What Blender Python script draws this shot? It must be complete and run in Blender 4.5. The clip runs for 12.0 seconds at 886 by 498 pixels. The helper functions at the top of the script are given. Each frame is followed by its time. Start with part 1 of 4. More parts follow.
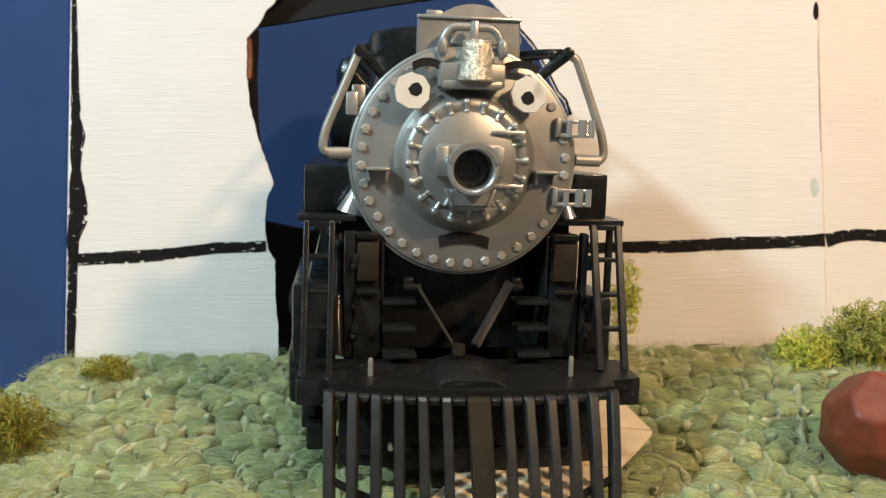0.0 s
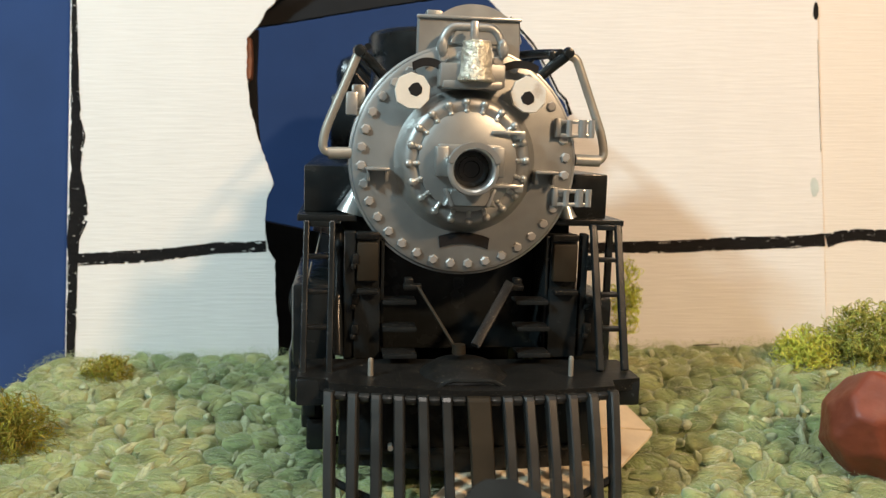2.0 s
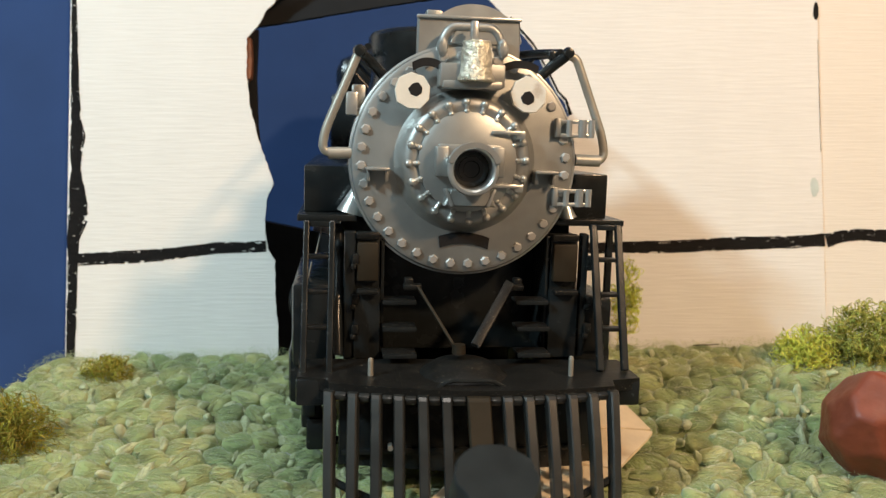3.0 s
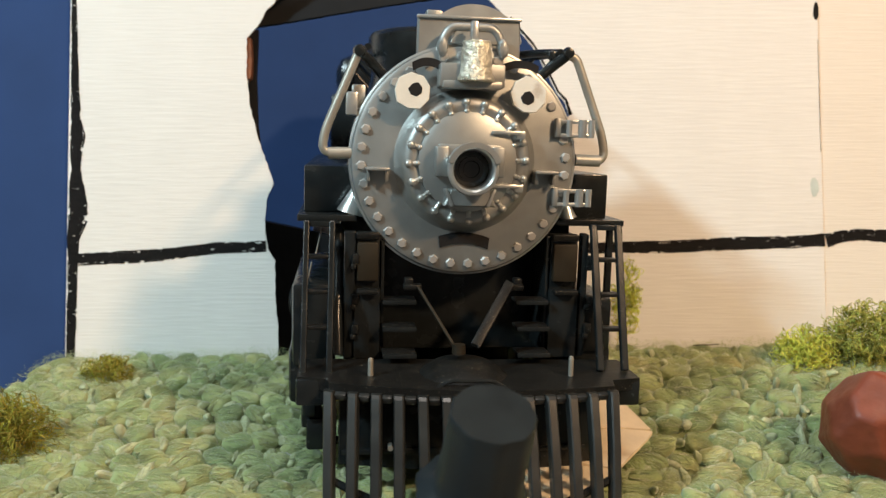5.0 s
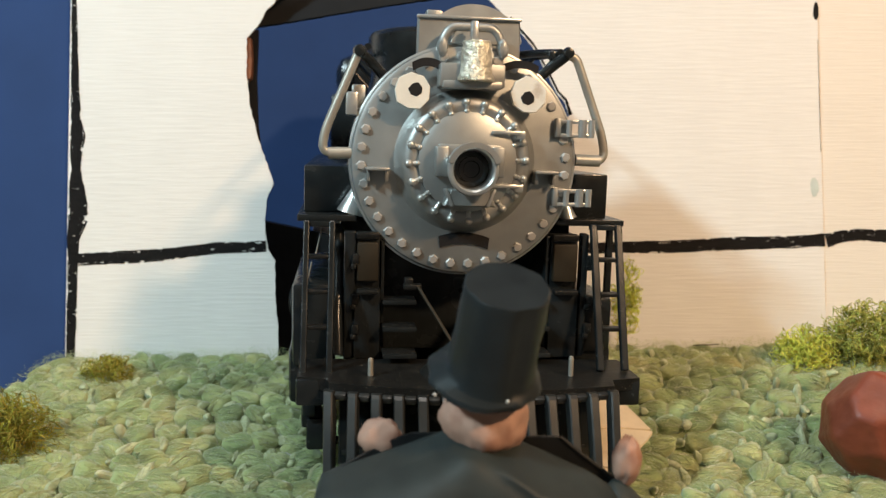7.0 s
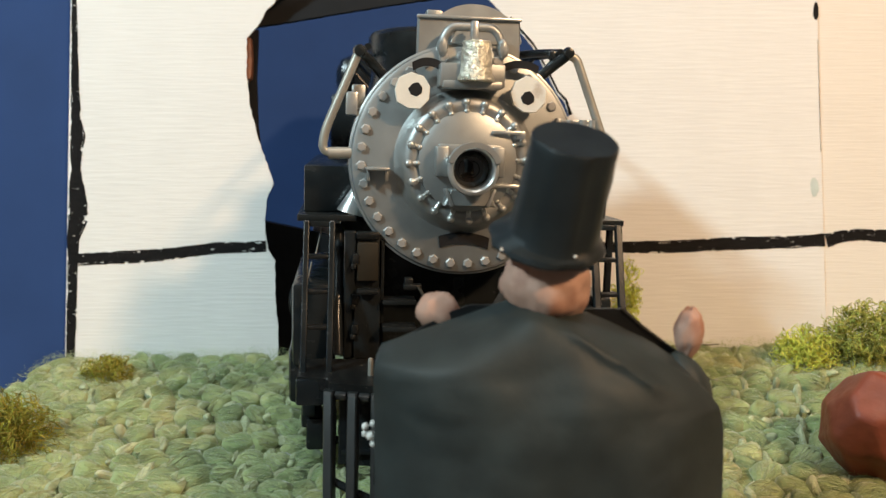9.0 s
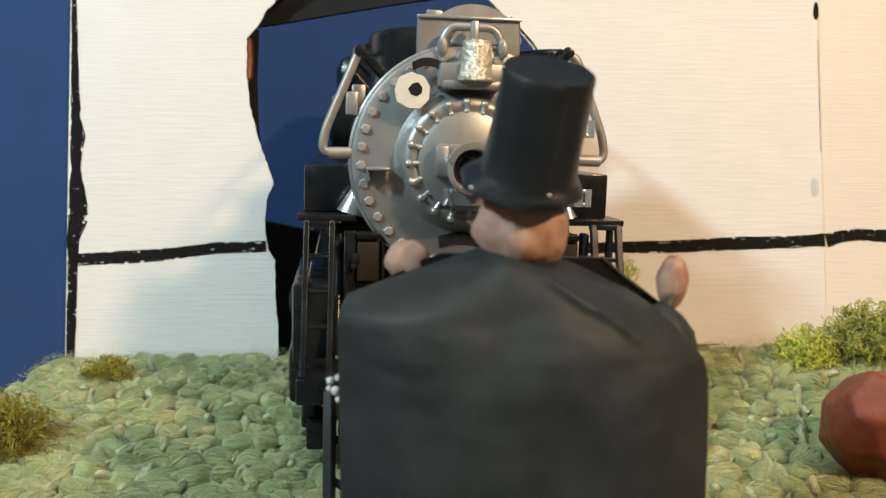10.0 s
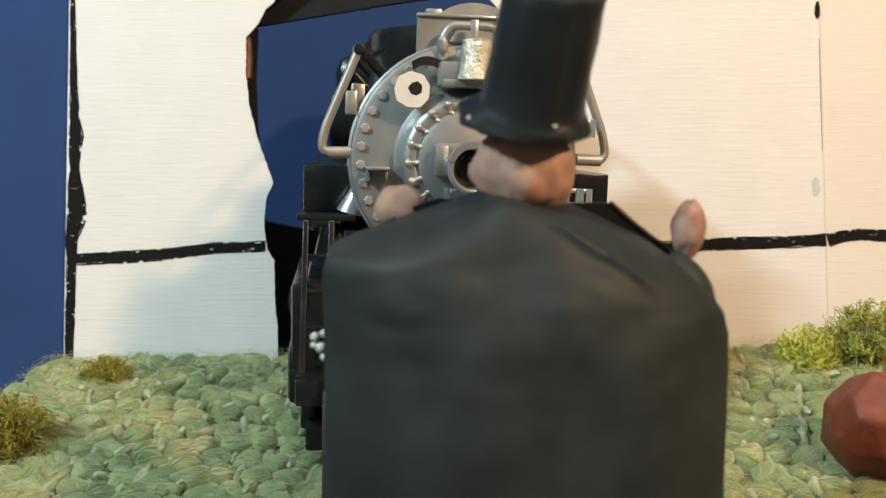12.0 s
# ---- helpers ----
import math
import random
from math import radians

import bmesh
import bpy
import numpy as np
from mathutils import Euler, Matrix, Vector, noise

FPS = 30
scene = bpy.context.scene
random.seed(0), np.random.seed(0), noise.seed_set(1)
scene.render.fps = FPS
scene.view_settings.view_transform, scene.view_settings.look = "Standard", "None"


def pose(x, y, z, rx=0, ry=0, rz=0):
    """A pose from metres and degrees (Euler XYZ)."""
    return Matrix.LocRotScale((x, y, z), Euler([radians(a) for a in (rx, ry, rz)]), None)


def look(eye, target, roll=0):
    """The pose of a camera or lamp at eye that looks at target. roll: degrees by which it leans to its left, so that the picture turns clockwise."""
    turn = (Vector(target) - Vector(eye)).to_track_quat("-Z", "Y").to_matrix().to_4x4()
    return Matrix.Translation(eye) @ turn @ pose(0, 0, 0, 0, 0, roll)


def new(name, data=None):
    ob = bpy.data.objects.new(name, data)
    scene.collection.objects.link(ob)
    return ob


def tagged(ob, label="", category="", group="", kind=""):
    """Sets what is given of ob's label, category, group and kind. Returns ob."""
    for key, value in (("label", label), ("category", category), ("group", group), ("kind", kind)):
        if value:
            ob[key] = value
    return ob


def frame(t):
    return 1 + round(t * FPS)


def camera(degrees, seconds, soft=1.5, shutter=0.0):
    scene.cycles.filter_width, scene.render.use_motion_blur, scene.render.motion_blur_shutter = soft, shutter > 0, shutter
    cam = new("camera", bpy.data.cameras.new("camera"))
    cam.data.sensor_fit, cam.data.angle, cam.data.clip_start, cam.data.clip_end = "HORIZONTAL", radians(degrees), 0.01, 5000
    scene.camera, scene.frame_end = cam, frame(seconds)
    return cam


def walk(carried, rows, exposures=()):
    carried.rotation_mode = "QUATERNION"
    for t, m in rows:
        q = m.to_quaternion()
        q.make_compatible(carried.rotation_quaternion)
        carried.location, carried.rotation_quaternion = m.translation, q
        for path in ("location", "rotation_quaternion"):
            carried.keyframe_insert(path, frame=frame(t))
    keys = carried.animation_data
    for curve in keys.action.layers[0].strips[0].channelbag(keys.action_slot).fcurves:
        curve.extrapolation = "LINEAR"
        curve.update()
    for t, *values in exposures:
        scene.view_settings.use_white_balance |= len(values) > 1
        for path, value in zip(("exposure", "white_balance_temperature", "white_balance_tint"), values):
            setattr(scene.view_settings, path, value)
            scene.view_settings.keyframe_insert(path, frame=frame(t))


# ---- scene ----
# ---- camera ----
cam = camera(58, 12.0, soft=1.35, shutter=0.4)
cam.data.dof.use_dof = True
cam.data.dof.focus_distance = 0.245
cam.data.dof.aperture_fstop = 18.0
CAM_H = 0.107
ahead = Vector((0, math.cos(radians(8)), -math.sin(radians(8))))
stand = Vector((0, 0, CAM_H))
near = stand + ahead * 0.0013
walk(cam, [(0.0, look(stand, stand + ahead)), (11.1, look(stand, stand + ahead)),
           (11.6, look(near, near + ahead)), (12.0, look(near, near + ahead))])

# ---- light ----
scene.view_settings.exposure = 0.0
world = bpy.data.worlds.new("room_air")
scene.world = world
world.use_nodes = True
world.node_tree.nodes["Background"].inputs[0].default_value = (0.9, 0.95, 1.0, 1)
world.node_tree.nodes["Background"].inputs[1].default_value = 0.09


def lamp(name, eye, target, size, watts, colour):
    data = bpy.data.lights.new(name, "AREA")
    data.shape, data.size, data.energy, data.color = "DISK", size, watts, colour
    ob = new(name, data)
    ob.matrix_world = look(eye, target)
    return ob


lamp("cool_lamp", (-0.48, -0.17, 0.55), (0.0, 0.30, 0.06), 0.07, 5.0, (0.72, 0.94, 1.0))
lamp("warm_lamp", (0.46, -0.22, 0.52), (0.02, 0.30, 0.08), 0.06, 5.05, (1.0, 0.65, 0.375))
# unseen fill light added overhead to brighten tops, metal and shadows
lamp("overhead_fill", (0.1, -0.1, 1.55), (0.0, 0.2, 0.0), 0.35, 4.6, (1.0, 0.92, 0.84))


# ---- materials ----
def material(name, base, rough=0.5, metal=0.0, vary=0.12, scale=200.0, bump=0.15, bump_scale=600.0, bump_dist=0.0002,
             second=None, second_scale=40.0, second_at=(0.45, 0.7), island=0.0, coat=0.0, spec=0.5, stretch=None, sheen=0.0):
    m = bpy.data.materials.new(name)
    m.use_nodes = True
    nt = m.node_tree
    n, l = nt.nodes, nt.links
    b = n["Principled BSDF"]
    b.inputs["Metallic"].default_value = metal
    b.inputs["Coat Weight"].default_value = coat
    b.inputs["Specular IOR Level"].default_value = spec
    b.inputs["Sheen Weight"].default_value = sheen
    tc = n.new("ShaderNodeTexCoord")
    src = tc.outputs["Object"]
    if stretch:
        mp = n.new("ShaderNodeMapping")
        mp.inputs["Scale"].default_value = stretch
        l.new(src, mp.inputs["Vector"])
        src = mp.outputs["Vector"]
    no = n.new("ShaderNodeTexNoise")
    no.inputs["Scale"].default_value, no.inputs["Detail"].default_value = scale, 5
    l.new(src, no.inputs["Vector"])
    ramp = n.new("ShaderNodeValToRGB")
    ramp.color_ramp.elements[0].position, ramp.color_ramp.elements[1].position = 0.3, 0.7
    lo = [max(0, c * (1 - vary)) for c in base]
    hi = [min(1, c * (1 + vary)) for c in base]
    ramp.color_ramp.elements[0].color = (*lo, 1)
    ramp.color_ramp.elements[1].color = (*hi, 1)
    l.new(no.outputs["Fac"], ramp.inputs["Fac"])
    col = ramp.outputs["Color"]
    if second:
        n2 = n.new("ShaderNodeTexNoise")
        n2.inputs["Scale"].default_value, n2.inputs["Detail"].default_value = second_scale, 6
        l.new(src, n2.inputs["Vector"])
        mr = n.new("ShaderNodeMapRange")
        mr.inputs["From Min"].default_value, mr.inputs["From Max"].default_value = second_at
        l.new(n2.outputs["Fac"], mr.inputs["Value"])
        mx = n.new("ShaderNodeMix")
        mx.data_type = "RGBA"
        l.new(mr.outputs["Result"], mx.inputs["Factor"])
        l.new(col, mx.inputs["A"])
        mx.inputs["B"].default_value = (*second, 1)
        col = mx.outputs["Result"]
    if island:
        g = n.new("ShaderNodeNewGeometry")
        hs = n.new("ShaderNodeHueSaturation")
        mr = n.new("ShaderNodeMapRange")
        mr.inputs["To Min"].default_value, mr.inputs["To Max"].default_value = 1 - island, 1 + island
        l.new(g.outputs["Random Per Island"], mr.inputs["Value"])
        l.new(mr.outputs["Result"], hs.inputs["Value"])
        wn = n.new("ShaderNodeTexWhiteNoise")
        wn.noise_dimensions = "1D"
        l.new(g.outputs["Random Per Island"], wn.inputs["W"])
        mh = n.new("ShaderNodeMapRange")
        mh.inputs["To Min"].default_value, mh.inputs["To Max"].default_value = 0.5 - island * 0.10, 0.5 + island * 0.10
        l.new(wn.outputs["Value"], mh.inputs["Value"])
        l.new(mh.outputs["Result"], hs.inputs["Hue"])
        l.new(col, hs.inputs["Color"])
        col = hs.outputs["Color"]
    l.new(col, b.inputs["Base Color"])
    rr = n.new("ShaderNodeMapRange")
    rr.inputs["To Min"].default_value, rr.inputs["To Max"].default_value = max(0.02, rough - 0.08), min(1, rough + 0.08)
    l.new(no.outputs["Fac"], rr.inputs["Value"])
    l.new(rr.outputs["Result"], b.inputs["Roughness"])
    if bump:
        nb = n.new("ShaderNodeTexNoise")
        nb.inputs["Scale"].default_value, nb.inputs["Detail"].default_value = bump_scale, 4
        l.new(src, nb.inputs["Vector"])
        bp = n.new("ShaderNodeBump")
        bp.inputs["Strength"].default_value, bp.inputs["Distance"].default_value = bump, bump_dist
        l.new(nb.outputs["Fac"], bp.inputs["Height"])
        l.new(bp.outputs["Normal"], b.inputs["Normal"])
    return m


def paper_material(name, base, ribs=950.0):
    """Laid paper: fine uneven ribs that run across the sheet."""
    m = material(name, base, rough=0.85, vary=0.02, scale=60, bump=0, spec=0.2)
    n, l = m.node_tree.nodes, m.node_tree.links
    tc = n.new("ShaderNodeTexCoord")
    warp = n.new("ShaderNodeTexNoise")
    warp.inputs["Scale"].default_value, warp.inputs["Detail"].default_value = 90, 3
    l.new(tc.outputs["Object"], warp.inputs["Vector"])
    mp = n.new("ShaderNodeMapping")
    mp.inputs["Scale"].default_value = (55, 55, ribs)
    l.new(tc.outputs["Object"], mp.inputs["Vector"])
    no = n.new("ShaderNodeTexNoise")
    no.inputs["Scale"].default_value, no.inputs["Detail"].default_value, no.inputs["Distortion"].default_value = 1.0, 1.5, 0.15
    l.new(mp.outputs["Vector"], no.inputs["Vector"])
    bp = n.new("ShaderNodeBump")
    bp.inputs["Strength"].default_value, bp.inputs["Distance"].default_value = 0.6, 0.0003
    l.new(no.outputs["Fac"], bp.inputs["Height"])
    l.new(bp.outputs["Normal"], n["Principled BSDF"].inputs["Normal"])
    return m


def yarn_material():
    m = material("handspun_green_yarn", (0.30, 0.375, 0.165), rough=1.0, vary=0.32, scale=110, bump=0.6, bump_scale=1500, bump_dist=0.0003,
                 second=(0.56, 0.52, 0.235), second_scale=45, second_at=(0.47, 0.78), island=0.1, spec=0.05, sheen=0.7)
    return m


SILVER = material("silver_paint", (0.375, 0.39, 0.385), rough=0.43, metal=0.72, vary=0.07, scale=120, bump=0.12, bump_scale=1800,
                  second=(0.27, 0.27, 0.255), second_scale=55, second_at=(0.5, 0.8))
CHROME = material("bright_silver", (0.60, 0.625, 0.62), rough=0.33, metal=0.8, vary=0.08, scale=160, bump=0.1, bump_scale=900)
FOIL = material("crinkled_foil", (0.76, 0.72, 0.60), rough=0.3, metal=0.8, vary=0.16, scale=320, bump=1.0, bump_scale=900, bump_dist=0.0009)
STUD = material("worn_silver_stud", (0.52, 0.53, 0.51), rough=0.36, metal=0.75, vary=0.1, scale=200, bump=0)
BOLT = material("silver_bolt", (0.52, 0.52, 0.51), rough=0.42, metal=0.65, vary=0.06, scale=120, bump=0)
RAIL = material("dull_nickel_rod", (0.40, 0.385, 0.34), rough=0.45, metal=0.55, vary=0.1, scale=200, bump=0.1)
BLACK = material("black_plastic", (0.0135, 0.0160, 0.0170), rough=0.25, spec=0.35, vary=0.25, scale=150, bump=0.15, bump_scale=1200,
                 second=(0.024, 0.027, 0.028), second_scale=140, second_at=(0.6, 0.9))
DUSTY = material("dusty_black_plastic", (0.0095, 0.0100, 0.0098), rough=0.4, spec=0.22, vary=0.3, scale=180, bump=0.6, bump_scale=1500,
                 second=(0.24, 0.22, 0.17), second_scale=2300, second_at=(0.64, 0.73))
SLAT = material("satin_black_bar", (0.017, 0.019, 0.019), rough=0.35, spec=0.85, vary=0.3, scale=150, bump=0.1, bump_scale=900,
                second=(0.03, 0.026, 0.02), second_scale=160, second_at=(0.55, 0.8))
BRONZE = material("brown_black_plastic", (0.024, 0.0185, 0.011), rough=0.6, spec=0.25, vary=0.25, scale=150, bump=0.2)
GLASS_BLACK = material("dark_lens", (0.008, 0.008, 0.008), rough=0.08, vary=0.1, bump=0, coat=0.6)
WHITE_FOAM = material("white_foam_card", (0.78, 0.76, 0.69), rough=0.8, vary=0.07, scale=150, bump=0.3, spec=0.2,
                      second=(0.42, 0.34, 0.27), second_scale=170, second_at=(0.6, 0.8))
BLACK_CARD = material("black_card", (0.012, 0.012, 0.013), rough=0.7, vary=0.2, scale=200, bump=0.2, spec=0.25)
PAPER = paper_material("white_laid_paper", (0.80, 0.785, 0.76))
PAPER_WARM = paper_material("cream_paper", (0.80, 0.75, 0.68), ribs=1100)
BLUE = material("blue_poster_board", (0.027, 0.059, 0.168), rough=0.75, spec=0.15, vary=0.08, scale=25, bump=0.1, bump_scale=300)
PAINT = material("black_brush_paint", (0.009, 0.008, 0.008), rough=0.75, vary=0.4, scale=500, bump=0.5, bump_scale=700, spec=0.15,
                 second=(0.6, 0.58, 0.55), second_scale=700, second_at=(0.66, 0.71), stretch=(0.35, 1, 1))
GREY_CARD = material("charcoal_card", (0.015, 0.016, 0.018), rough=0.8, spec=0.2, vary=0.15, scale=90, bump=0.15)
BROWN_EDGE = material("raw_cardboard_edge", (0.20, 0.075, 0.035), rough=0.85, vary=0.35, scale=350, bump=0.3)
CARTON = material("beige_cardboard", (0.80, 0.68, 0.49), rough=0.85, vary=0.08, scale=120, bump=0.25, bump_scale=500,
                  second=(0.45, 0.33, 0.2), second_scale=60, second_at=(0.6, 0.85), spec=0.2)
YARN = yarn_material()
CREAM = material("cream_green_yarn", (0.47, 0.51, 0.32), rough=0.95, vary=0.25, scale=300, bump=0.7, bump_scale=800, island=0.2, spec=0.1, sheen=0.5)
FUZZ = material("loose_wool_fibre", (0.43, 0.48, 0.26), rough=0.9, vary=0.2, bump=0, island=0.3, spec=0.1)
MAT_BASE = material("wool_backing", (0.26, 0.30, 0.14), rough=0.95, vary=0.3, scale=150, bump=0.6, bump_scale=500, spec=0.1)
MOSS_DARK = material("olive_moss", (0.36, 0.33, 0.055), rough=0.8, vary=0.3, scale=200, bump=0, island=0.35, spec=0.2)
MOSS_LIME = material("lime_moss", (0.66, 0.70, 0.13), rough=0.8, vary=0.25, scale=200, bump=0, island=0.3, spec=0.2)
MOSS_GREEN = material("green_moss", (0.45, 0.47, 0.11), rough=0.8, vary=0.3, scale=200, bump=0, island=0.35, spec=0.2)
ROCK = material("red_brown_painted_stone", (0.215, 0.052, 0.026), rough=0.48, vary=0.2, scale=110, bump=0.6, bump_scale=320,
                bump_dist=0.0004, second=(0.26, 0.085, 0.05), second_scale=150, second_at=(0.6, 0.8))
TABLE = material("pale_wood_table", (0.42, 0.28, 0.16), rough=0.5, vary=0.15, scale=20, stretch=(1, 8, 8), bump=0.1)
WALL = material("plain_room_wall", (0.80, 0.79, 0.77), rough=0.9, vary=0.03, scale=10, bump=0.1, bump_scale=100)
FELT = material("black_felt_cloth", (0.022, 0.029, 0.0285), spec=0.35, rough=0.6, vary=0.25, scale=90, bump=0.25, bump_scale=240, bump_dist=0.0006)
HAT = material("black_satin_hat", (0.012, 0.017, 0.019), spec=0.4, rough=0.5, vary=0.3, scale=120, bump=0.25, bump_scale=300)
SHEEN_BLACK = material("smooth_black_card", (0.009, 0.010, 0.011), rough=0.4, spec=0.35, vary=0.2, scale=150, bump=0.2, bump_scale=500)
SKIN = material("pink_modelling_clay", (0.45, 0.27, 0.20), second=(0.33, 0.16, 0.11), second_scale=170, second_at=(0.5, 0.72), rough=0.7, vary=0.15, scale=140, bump=0.4, bump_scale=260, bump_dist=0.0006)
BEAD = material("white_bead", (0.75, 0.74, 0.70), rough=0.4, vary=0.05, bump=0)


# ---- mesh helpers (millimetres) ----
def box(bm, c, s, bev=0.0, m=None):
    r = bmesh.ops.create_cube(bm, size=1.0, matrix=Matrix.Translation(c) @ (m or Matrix()) @ Matrix.Diagonal((*s, 1)))
    if bev:
        es = list({e for v in r["verts"] for e in v.link_edges})
        bmesh.ops.bevel(bm, geom=es, offset=bev, segments=2, affect="EDGES", profile=0.5)
    return bm


def rod(bm, a, b, r0, r1=None, seg=16):
    a, b = Vector(a), Vector(b)
    turn = (b - a).to_track_quat("Z", "Y").to_matrix().to_4x4()
    bmesh.ops.create_cone(bm, cap_ends=True, segments=seg, radius1=r0, radius2=r0 if r1 is None else r1, depth=(b - a).length,
                          matrix=Matrix.Translation((a + b) / 2) @ turn)
    return bm


def lathe(bm, profile, seg=48, m=None):
    """Turns (radius, along) about the y axis; along runs to the back."""
    m = m or Matrix()
    rings = []
    for r, y in profile:
        if r < 1e-6:
            rings.append([bm.verts.new(m @ Vector((0, y, 0)))])
        else:
            rings.append([bm.verts.new(m @ Vector((r * math.cos(2 * math.pi * i / seg), y, r * math.sin(2 * math.pi * i / seg)))) for i in range(seg)])
    for p, q in zip(rings, rings[1:]):
        for i in range(seg):
            j = (i + 1) % seg
            if len(p) == 1 and len(q) == 1:
                continue
            if len(p) == 1:
                bm.faces.new((p[0], q[i], q[j]))
            elif len(q) == 1:
                bm.faces.new((p[i], q[0], p[j]))
            else:
                bm.faces.new((p[i], q[i], q[j], p[j]))
    return bm


def smooth_path(pts, steps=6):
    out = []
    P = [Vector(p) for p in pts]
    for i in range(len(P) - 1):
        a, b, c, d = P[max(0, i - 1)], P[i], P[i + 1], P[min(len(P) - 1, i + 2)]
        for k in range(steps):
            t = k / steps
            out.append(0.5 * ((2 * b) + (c - a) * t + (2 * a - 5 * b + 4 * c - d) * t * t + (3 * b - a - 3 * c + d) * t ** 3))
    return out + [P[-1]]


def tube(bm, pts, r, seg=12, r_end=None, bend=0):
    """A round rod along a path; bend rounds the corners by that radius."""
    P = [Vector(p) for p in pts]
    if bend:
        Q = [P[0]]
        for a, b, c in zip(P, P[1:], P[2:]):
            u, v = (a - b), (c - b)
            k = min(bend, u.length * 0.45, v.length * 0.45)
            p, q = b + u.normalized() * k, b + v.normalized() * k
            for i in range(6):
                t = i / 5
                Q.append(p * (1 - t) ** 2 + b * 2 * t * (1 - t) + q * t * t)
        P = Q + [P[-1]]
    rings = []
    side = None
    for i, p in enumerate(P):
        d = (P[min(i + 1, len(P) - 1)] - P[max(i - 1, 0)]).normalized()
        if side is None:
            side = d.orthogonal().normalized()
        side = (side - d * side.dot(d)).normalized()
        up = d.cross(side)
        rr = r if r_end is None else r + (r_end - r) * i / (len(P) - 1)
        rings.append([bm.verts.new(p + side * (rr * math.cos(2 * math.pi * k / seg)) + up * (rr * math.sin(2 * math.pi * k / seg))) for k in range(seg)])
    for p, q in zip(rings, rings[1:]):
        for k in range(seg):
            bm.faces.new((p[k], p[(k + 1) % seg], q[(k + 1) % seg], q[k]))
    bm.faces.new(list(reversed(rings[0])))
    bm.faces.new(rings[-1])
    return bm


def slab(bm, outline, y0, y1, bev=0.0):
    """An outline in x and z, from depth y0 to y1."""
    f = [bm.verts.new((x, y0, z)) for x, z in outline]
    g = [bm.verts.new((x, y1, z)) for x, z in outline]
    faces = [bm.faces.new(f), bm.faces.new(list(reversed(g)))]
    k = len(outline)
    for i in range(k):
        faces.append(bm.faces.new((f[i], g[i], g[(i + 1) % k], f[(i + 1) % k])))
    if bev:
        bmesh.ops.bevel(bm, geom=list({e for fc in faces for e in fc.edges}), offset=bev, segments=1, affect="EDGES")
    return bm


def mesh_from(name, bm, mats, sharp=35):
    bmesh.ops.recalc_face_normals(bm, faces=bm.faces)
    bmesh.ops.scale(bm, vec=(0.001, 0.001, 0.001), verts=bm.verts)
    me = bpy.data.meshes.new(name)
    bm.to_mesh(me)
    bm.free()
    for m in mats if isinstance(mats, (list, tuple)) else [mats]:
        me.materials.append(m)
    me.polygons.foreach_set("use_smooth", [True] * len(me.polygons))
    me.set_sharp_from_angle(angle=radians(sharp))
    return me


def part(name, bm, mat, parent=None, label="", at=None, sharp=35):
    ob = new(name, mesh_from(name, bm, mat, sharp))
    if parent:
        ob.parent = parent
    if at is not None:
        ob.matrix_basis = at
    if label:
        ob["label"] = label
    return ob


def mm(x, y, z):
    return Matrix.Translation((x / 1000, y / 1000, z / 1000))


B = bmesh.new

# ---- room and table ----
def room():
    for name, c, s in (("floor", (0, 0.3, -0.78), (4.0, 4.0, 0.06)), ("ceiling", (0, 0.3, 1.68), (4.0, 4.0, 0.06)),
                       ("wall_north", (0, 2.33, 0.45), (4.0, 0.06, 2.4)), ("wall_south", (0, -1.73, 0.45), (4.0, 0.06, 2.4)),
                       ("wall_west", (-2.03, 0.3, 0.45), (0.06, 4.0, 2.4)), ("wall_east", (2.03, 0.3, 0.45), (0.06, 4.0, 2.4))):
        ob = part(name, box(B(), [v * 1000 for v in c], [v * 1000 for v in s]), WALL)
        tagged(ob, "plain painted " + name.split("_")[0] + " that closes the room", name.split("_")[0], kind="structure")
    t = new("table")
    t.matrix_world = mm(0, 700, -752)
    part("tabletop", box(B(), (0, 0, 737), (1400, 1024, 28), 3), TABLE, t)
    for x in (-640, 640):
        for y in (-470, 470):
            part("leg", box(B(), (x, y, 362), (50, 50, 722), 3), TABLE, t)
    tagged(t, "pale wooden table that carries the whole paper set", "table")


room()


# ---- ground of the set ----
def smoothstep(t):
    t = min(1, max(0, t))
    return t * t * (3 - 2 * t)


def ground_z(x, y):
    """Height of the hill under the knitted mat, in millimetres."""
    return 2.0 + 14.0 * smoothstep((y - 222) / 85) * (1 + 0.0014 * x) + 1.2 * noise.noise(Vector((x / 30, y / 30, 3)))


X0, X1, Y0, Y1 = -163, 245, 190, 322


